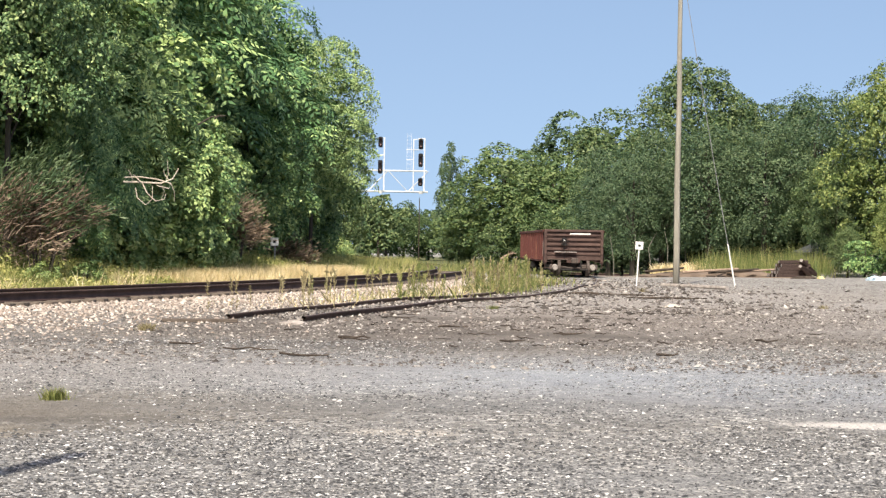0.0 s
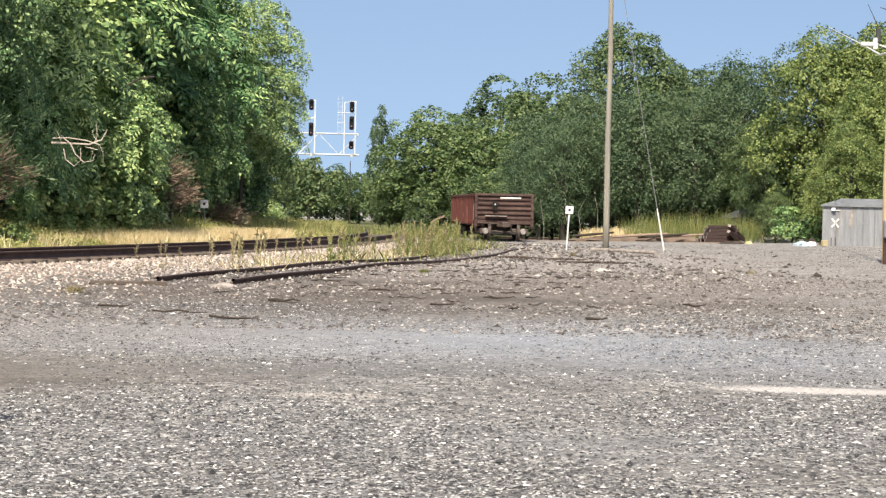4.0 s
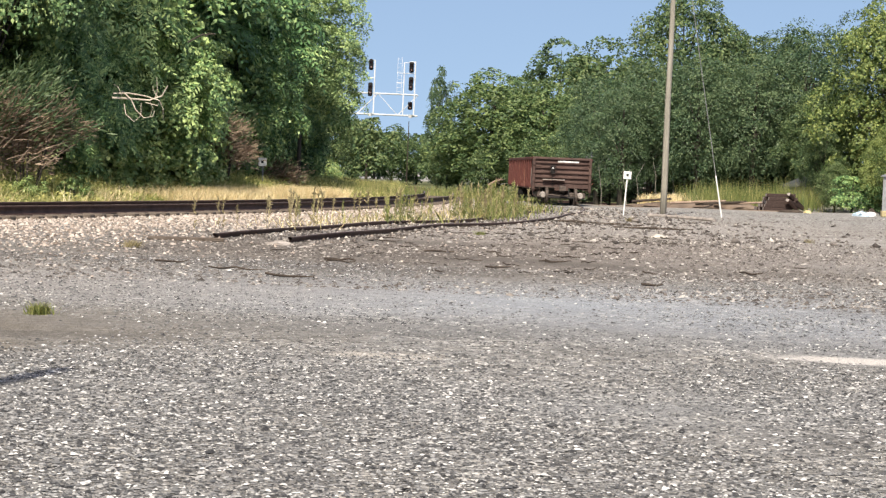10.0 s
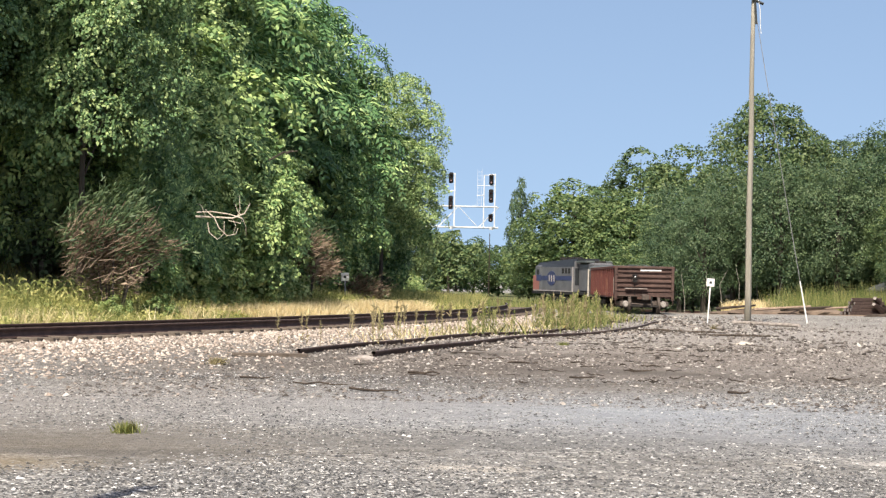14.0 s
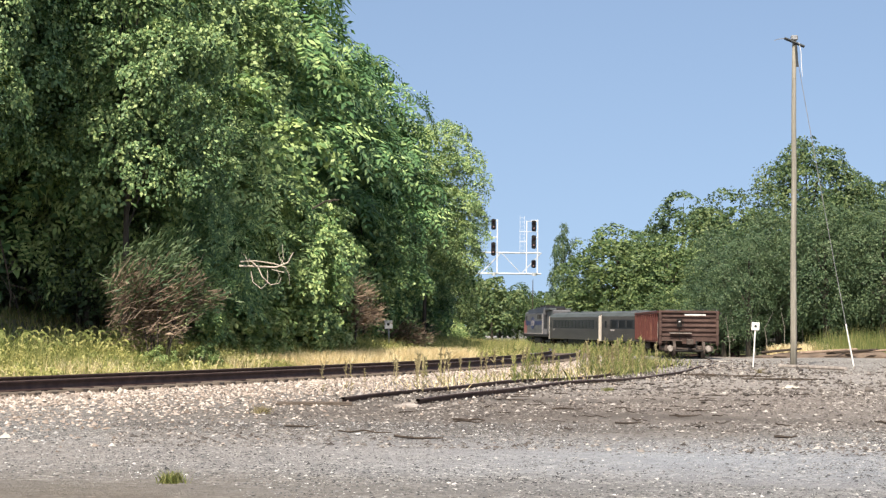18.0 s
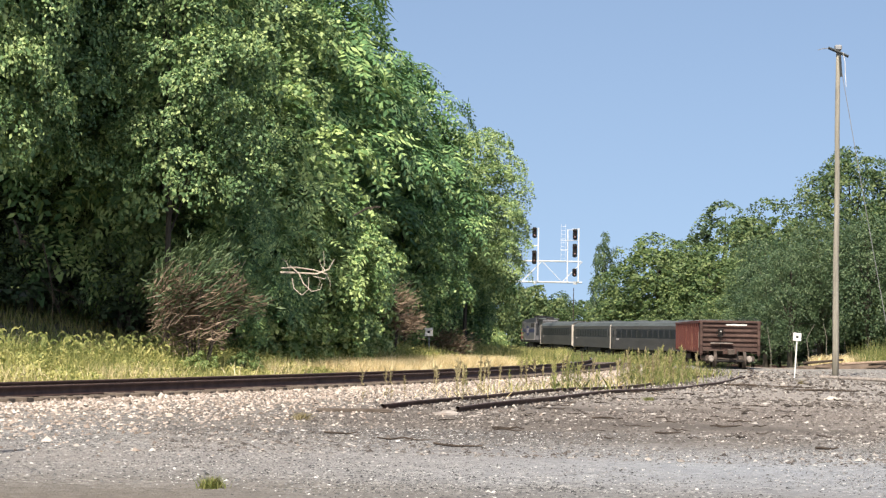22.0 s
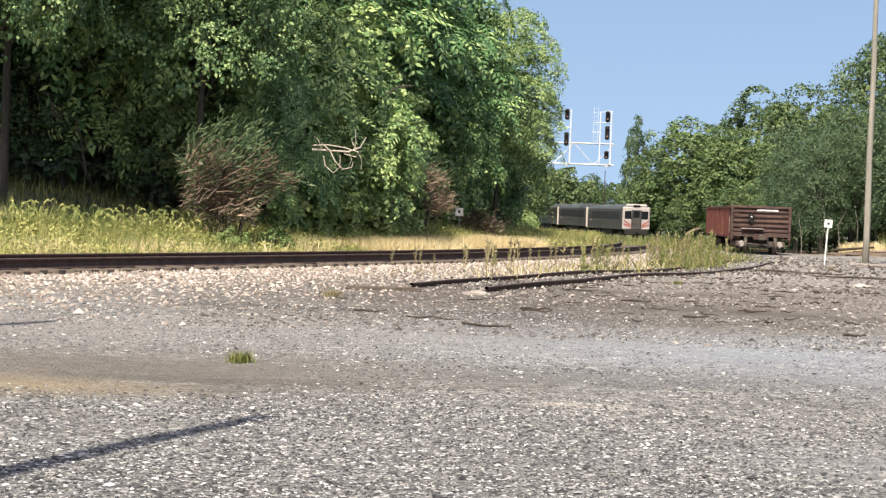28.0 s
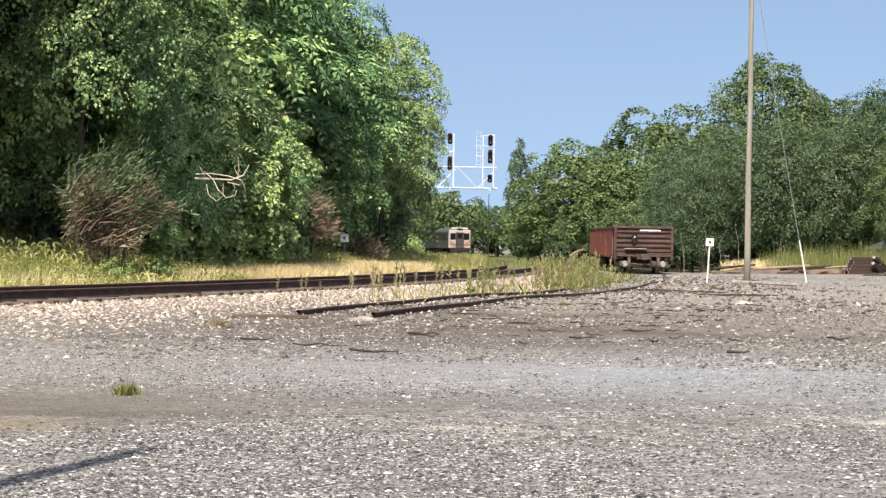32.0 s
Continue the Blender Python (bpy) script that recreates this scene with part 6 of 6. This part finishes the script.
foxtails(verge(420, 27, 48, 4.4, 6.2), "nodding foxtail seed heads along the verge", 43)
p = np.vstack([verge(12000, 77, 130, 2.0, 7.0), verge(2500, 66, 78, 4.4, 7.0)])
blades("verge_grass", p, 0.8, 0.035, GRASS, "yellow-green long grass along the curve", 22)
p = np.vstack([verge(34000, 50, 70, 1.9, 4.6, 0.5, -0.12), verge(8000, 24, 50, 1.9, 3.4, 0.6, 0.12), verge(2500, 75, 110, 2.0, 4.0, 0.5, 0.0)])
blades("straw_grass", p, 0.58, 0.024, STRAW, "bleached dry straw on the verge", 23, 0.4)
p = np.vstack([verge(5000, 26, 60, 5.0, 8.0), verge(9000, 30, 56, 7.0, 14.0)])
blades("dark_weeds", p, np.interp(-away(p[:, 0], p[:, 1], MAIN), [5, 7, 8], [0.95, 0.8, 0.4]), 0.03, WEED, "tall seeding weeds at the wood's foot", 24, 0.3, "weeds")
p = along_main(7000, 100, 190, rng.uniform(1.6, 7.0, 7000))
blades("branch_weeds", p, 0.36, 0.04, WEED, "rank weeds beside the branch line", 25, 0.3, "weeds")
q = np.vstack([np.stack([rng.normal(cx, sx, n), rng.normal(cy, 2.5, n)], 1) for cx, cy, sx, n in ((-1.6, 112, 1.2, 2600), (1.2, 108, 0.9, 1200), (3.2, 104, 0.8, 900), (-3.6, 104, 0.7, 900))])
blades("curve_weeds", q, rng.uniform(0.2, 0.75, len(q)), 0.03, WEED, "tall yellow-green weeds inside the curve", 33, 0.2, "weeds")
q = np.stack([rng.uniform(15.6, 24, 8000), rng.normal(112.5, 1.8, 8000)], 1)
q = patchy(q, 0.45, -0.1)
blades("bank_weeds", q, rng.uniform(0.8, 1.75, len(q)), 0.035, WEED, "dense tall weeds on the bank", 26, 0.12, "weeds")
q = np.stack([rng.uniform(13.2, 16.5, 1500), rng.uniform(111, 115, 1500)], 1)
blades("bank_straw", q, 0.9, 0.05, STRAW, "brown dry grass on the bank", 27, 0.25)


def stalk_mesh(seed, tall, leafs, mat, size, plume):
    """A weed: a thin stalk with narrow leaves and a ragged seed head."""
    r2 = np.random.default_rng(seed)
    v, f = [], []

    def quad(a, b, w):
        d = np.array(b) - np.array(a)
        s = np.cross(d, r2.normal(0, 1, 3))
        s = s / (np.linalg.norm(s) + 1e-9) * w * 0.5
        k = len(v)
        v.extend([a - s, a + s, b + s * 0.5, b - s * 0.5])
        f.append((k, k + 1, k + 2, k + 3))
    pts = [np.array([0.04 * math.sin(i) * tall * i / 4, 0.04 * math.cos(i * 2) * tall * i / 4, tall * i / 4 - 0.05]) for i in range(5)]
    for i in range(4):
        for _ in range(2):
            quad(pts[i], pts[i + 1], 0.022)
    for i in range(leafs):
        t = r2.uniform(0.1, 0.95)
        b = pts[0] * (1 - t) + pts[4] * t
        a = r2.uniform(0, 6.28)
        ln_ = size * r2.uniform(0.6, 1.3) * (1.2 - 0.6 * t)
        quad(b, b + np.array([math.cos(a) * ln_, math.sin(a) * ln_, ln_ * r2.uniform(0.3, 1.4)]), 0.034)
    for i in range(plume):
        b = pts[4] - np.array([0, 0, r2.uniform(0, 0.35) * tall])
        quad(b, b + r2.normal(0, 0.05, 3) + [0, 0, 0.06], 0.04)
    return fast_mesh("weed", np.array(v), np.array(f), mat)


WEEDS = [stalk_mesh(k, 1.0, 34, WEED, 0.15, 14) for k in range(5)]
DOCKS = [stalk_mesh(10 + k, 1.0, 9, STALK, 0.12, 30) for k in range(3)]
rw = random.Random(31)


def weed(meshes, x, y, tall, label, group, wide=1.0):
    o = new("weed", rw.choice(meshes))
    o.matrix_world = Matrix.Translation((x, y, height(x, y))) @ Matrix.Rotation(rw.uniform(0, 6.28), 4, "Z") @ Matrix.Diagonal((tall * wide, tall * wide, tall, 1))
    return tagged(o, label, "weed", group)


def spur_point(y, off):
    x = float(np.interp(y, SPUR[:, 1], SPUR[:, 0]))
    return x + off, y


for i in range(330):
    y = rw.triangular(42, 76, 58)
    x, y = spur_point(y, rw.uniform(-2.6, -0.5) + (0.6 if 50 < y < 66 else 0) - (0.5 if y > 72 else 0))
    if noise.noise(Vector((x * 0.5, y * 0.22, 1.3))) < (-0.06 if y < 58 else 0.08):
        continue
    weed(DOCKS if rw.random() < 0.25 else WEEDS, x, y, rw.uniform(0.5, 1.15) * (0.8 if y < 46 else 0.95 if y < 60 else 0.55), "tall weed between the tracks", "weeds between the tracks", 0.6)
for i in range(46):
    y = rw.uniform(37, 62)
    x, y = spur_point(y, rw.uniform(-2.4, -0.2))
    weed(DOCKS, x, y, rw.uniform(0.5, 0.95), "dry brown seeding weed stalk between the tracks", "dry stalks between the tracks", 0.8)
for i in range(16):
    x, y = spur_point(rw.uniform(74, 84), rw.uniform(-3.4, -2.3))
    weed(WEEDS, x, y, rw.uniform(0.8, 1.25), "tall green weed beside the wagon", "weeds beside the wagon", 0.9)
q = np.stack([np.interp(yy := rng.uniform(46, 76, 1700), SPUR[:, 1], SPUR[:, 0]) + rng.normal(-1.2, 0.6, 1700), yy], 1)
blades("siding_grass", patchy(q, 0.35, -0.05), 0.42, 0.03, WEED, "green grass growing over the siding", 28, 0.3)
q = np.stack([np.interp(yy := rng.uniform(40, 76, 1500), SPUR[:, 1], SPUR[:, 0]) + rng.normal(-1.8, 0.5, 1500), yy], 1)
blades("siding_straw", patchy(q, 0.4, 0.0), 0.3, 0.015, STRAW, "dry straw between the tracks", 29, 0.45)
for x, y, n, tall, mat, lab in ((-3.65, 17.1, 240, 0.15, SEEDING, "small green grass tuft in the gravel"), (-4.96, 30.4, 420, 0.16, STALK, "low olive-brown tuft on the ballast edge"), (6.9, 62, 120, 0.2, STALK, "small dry tuft in the gravel"), (9.7, 46, 90, 0.15, STALK, "small dry tuft in the gravel"), (1.2, 42.6, 200, 0.12, WEED, "thin green moss tuft by the siding")):
    k = 0.06 if tall < 0.22 else 0.3
    q = np.stack([rng.normal(x, k, n), rng.normal(y, k, n)], 1)
    o = blades("grass_tuft", q, tall, 0.007, mat, lab, int(abs(x * 10)), 0.35)


# ---- dead wood ----
def stick(x, y, ln_, turn, r=0.03, mat=STICK, label="dark broken stick lying on the cinders", group="broken sticks on the yard"):
    bm = bmesh.new()
    rr = random.Random(int(x * 100 + y))
    pts = [(-ln_ / 2 + ln_ * i / 4, rr.uniform(-0.06, 0.06) * ln_, 0.02 + rr.uniform(0, 0.035)) for i in range(5)]
    tube_path(bm, pts, [r, r * 1.1, r, r * 0.8, r * 0.5], 5)
    if ln_ > 0.9:
        tube_path(bm, [pts[2], (pts[2][0] + 0.25 * ln_, pts[2][1] + 0.12 * ln_, 0.06)], [r * 0.6, r * 0.3], 4)
    o = part("stick", bm, mat, None)
    o.matrix_world = pose(x, y, height(x, y), 0, 0, turn)
    return tagged(o, label, "stick", group)


for x, y, ln_, t, r in ((-1.36, 28.2, 1.0, 5, 0.03), (-1.8, 23.7, 1.3, -4, 0.028), (1.1, 28, 0.8, 3, 0.025), (3.1, 24.8, 0.6, 0, 0.03), (5.3, 29.5, 0.8, 5, 0.03), (-2.6, 24.6, 1.5, -6, 0.02), (-3.6, 25.4, 0.9, 2, 0.025), (0.2, 32, 1.1, -8, 0.03), (2.2, 30.5, 0.9, 12, 0.025)):
    stick(x, y, ln_ * 0.5, t, r * 0.6)
for i in range(120):
    y = rw.triangular(22, 66, 36)
    x = rw.gauss(0.05 * y, 0.055 * y)
    if abs(float(away(np.array([x]), np.array([y]), SPUR)[0])) > 1.0 and float(away(np.array([x]), np.array([y]), MAIN)[0]) > 3.5:
        stick(x, y, rw.uniform(0.1, 0.36) * (1 + y / 60), rw.gauss(0, 65), rw.uniform(0.006, 0.014))
stick(5.4, 57.5, 3.2, -38, 0.035)
stick(6.6, 53.0, 2.4, 6, 0.03)
lump("broken_slab", -2.75, 33.3, 0.3, 0.15, 0.1, TIE_END, "pale broken concrete slab by the rail end", "rubble", 11)
lump("broken_slab", -2.2, 32.6, 0.12, 0.1, 0.07, TIE_END, "small pale stone by the rail end", "rubble", 12)
lump("broken_slab", 5.95, 46.6, 0.2, 0.15, 0.1, CONCRETE, "pale sandstone lump in the cinders", "rubble", 13)
bm = bmesh.new()
box(bm, -0.7, -0.1, 0, 0.7, 0.1, 0.07, 0.01)
o = part("plank", bm, TIE, None)
o.matrix_world = pose(-4.5, 33.6, height(-4.5, 33.6), 0, 0, 12)
tagged(o, "short weathered plank at the rail's end", "plank")


def bare_branch(x, y, z, spread, seed, mat, label, name="dead_branch", lean=(1, 0, 0.2), twigs=7, r=0.06):
    """A forked dead branch reaching out from the foliage."""
    rr = random.Random(seed)
    o = thing(name, pose(x, y, z), label, "branch")
    bm = bmesh.new()
    d = Vector(lean).normalized()
    a = Vector((0, 0, 0)) - d * spread * 0.7
    e = d * spread * 0.4
    tube_path(bm, [a, a.lerp(e, 0.5) + Vector((0, 0, 0.1)), e], [r, r * 0.9, r * 0.7], 6)
    part("limb", bm, mat, o)
    for i in range(twigs):
        bm = bmesh.new()
        s0 = a.lerp(e, rr.uniform(0.5, 1.0))
        w = Vector((rr.uniform(-0.3, 1), rr.uniform(-0.6, 0.4), rr.uniform(-0.9, 0.9))).normalized() * spread * rr.uniform(0.3, 0.75)
        tube_path(bm, [s0, s0 + w * 0.5 + Vector((0, 0, 0.08)), s0 + w], [r * 0.6, r * 0.4, r * 0.15], 5)
        part("twig", bm, mat, o)
    return o


db = thing("dead_branch", pose(-8.0, 49.7, 3.05), "bleached forked dead branch drooping from the trees", "branch")
for pts, r in (
        (((-0.75, 0.1, 0.03), (-0.3, 0, 0.02), (0.2, -0.05, 0.0), (0.5, -0.05, 0.12), (0.64, -0.05, 0.38)), 0.034),
        (((-0.75, 0.2, 0.14), (-0.35, 0.1, 0.16), (0.1, 0.0, 0.1), (0.46, -0.1, 0.0), (0.42, -0.1, -0.13), (0.1, -0.1, -0.06)), 0.024),
        (((-0.5, 0, 0.2), (-0.25, -0.1, 0.0), (-0.12, -0.15, -0.25), (0.1, -0.2, -0.45), (0.32, -0.2, -0.4), (0.36, -0.2, -0.25)), 0.022),
        (((-0.42, -0.1, -0.12), (-0.36, -0.15, -0.38), (-0.14, -0.2, -0.55), (0.02, -0.2, -0.4), (0.0, -0.1, -0.08)), 0.018),
        (((0.3, 0, 0.02), (0.38, 0, 0.22), (0.34, 0.05, 0.58)), 0.014), (((0.42, -0.05, 0.08), (0.3, 0.0, 0.2), (0.25, 0.0, 0.36)), 0.013),
        (((0.2, 0, -0.02), (0.3, -0.1, -0.2), (0.22, -0.1, -0.42)), 0.01), (((0.45, -0.05, 0.0), (0.55, -0.1, -0.2), (0.56, -0.1, -0.45)), 0.009),
        (((-0.5, 0.05, 0.06), (-0.6, 0.0, 0.3), (-0.7, 0, 0.36)), 0.012)):
    bm = bmesh.new()
    tube_path(bm, [Vector(q) * 1.1 for q in pts], [r * 0.9 * (1 - 0.5 * i / (len(pts) - 1)) for i in range(len(pts))], 6)
    part("limb" if r > 0.03 else "twig", bm, PALE_WOOD, db)
bare_branch(-14.4, 43.9, 3.7, 0.6, 6, STICK, "dry brown vine hanging from the canopy", lean=(0.4, -0.2, -1), r=0.022)
bare_branch(-13.9, 45.0, 2.6, 1.4, 17, STICK, "dark bare vine hanging from the canopy", lean=(0.2, 0.1, -1), r=0.02)
bare_branch(-7.0, 55.0, 5.2, 0.8, 8, BARK, "pale bare limb among the leaves", lean=(1, 0, 0.35), twigs=2, r=0.03)
bare_branch(6.9, 190, 0.5, 1.4, 9, TWIG, "bleached fallen branch below the far trees", lean=(1, 0, 0.5), r=0.1)


def brown_bush(x, y, z, tall, wide, seed, label, green=0.5):
    """A dying shrub: brown twiggy sprays that all sweep one way, with green tips above."""
    t = thing("dying_bush", pose(x, y, z), label, "shrub")
    r2 = np.random.default_rng(seed)
    boughs = r2.normal(0, 1, (46, 3))
    boughs /= np.linalg.norm(boughs, axis=1)[:, None]
    boughs = boughs * r2.uniform(0.35, 1.0, (46, 1)) * np.array([wide, wide * 0.7, tall / 2]) + [0, 0, tall * 0.52]
    for nm, mat, per, pick in (("brown_spray", DEAD, 150, boughs[:, 2] < tall * 0.72), ("green_spray", LEAF_GREY, int(200 * green), boughs[:, 2] > tall * 0.46)):
        c = np.repeat(boughs[pick], per, 0)
        n = len(c)
        d = np.stack([np.full(n, 0.75), np.full(n, -0.25), 0.32 * np.ones(n)], 1) + (c - [0, 0, tall * 0.4]) * 0.28 + r2.normal(0, 0.34, (n, 3))
        d /= np.linalg.norm(d, axis=1)[:, None]
        c = c + d * r2.uniform(-0.5, 0.5, (n, 1)) + r2.normal(0, 0.14, (n, 3))
        s = np.cross(d, r2.normal(0, 1, (n, 3)))
        s /= np.linalg.norm(s, axis=1)[:, None]
        ln_ = (0.26 * r2.uniform(0.5, 1.3, n))[:, None]
        wd = 0.012 if mat is DEAD else 0.022
        v = np.stack([c - d * ln_ * 0.5, c + s * wd, c + d * ln_ * 0.5, c - s * wd], 1)
        o = tagged(new(nm, fast_mesh(nm, v.reshape(-1, 3), np.arange(n * 4).reshape(n, 4), mat)), kind="stuff")
        o.parent = t
    rr = random.Random(seed)
    bm = bmesh.new()
    for i in range(34):
        a = Vector((rr.uniform(-0.9, 0.5) * wide, rr.uniform(-0.9, -0.2) * wide * 0.7, rr.uniform(0.1, 0.7) * tall))
        d = Vector((rr.uniform(0.4, 1.0), -0.2, rr.uniform(-0.1, 0.8))) * rr.uniform(0.4, 0.9)
        tube_path(bm, [a, a + d * 0.5 + Vector((0, 0, 0.06)), a + d + Vector((0, 0, rr.uniform(-0.05, 0.15)))], [0.012, 0.009, 0.004], 4)
    tagged(part("twig_spray", bm, TWIG, t, "dry bare twigs"), "dry bare twigs", kind="stuff")
    for i in range(9):
        bm = bmesh.new()
        a = rr.uniform(0, 6.28)
        tube_path(bm, [(0, 0, -1.6), (0.4 * wide * math.cos(a), 0.3 * wide * math.sin(a), tall * 0.4), (0.9 * wide * math.cos(a), 0.6 * wide * math.sin(a), tall * rr.uniform(0.6, 0.95))], [0.035, 0.02, 0.008], 5)
        part("stem", bm, BARK, t)


brown_bush(-10.45, 46.9, height(-10.3, 46.0) + 0.72, 2.8, 1.4, 3, "half-dead shrub with brown sprays and green tips")
brown_bush(-7.2, 63.0, height(-7.2, 63) + 1.0, 2.1, 0.8, 5, "small browned shrub at the wood's foot", 0.2)
brown_bush(-6.0, 72.0, height(-6, 72), 1.5, 0.7, 7, "small browned shrub beside the sign", 0.1)


# ---- what moves ----
def motions():
    for c, back, base in CARS:
        walk(c, train_rows(back, base))


motions()
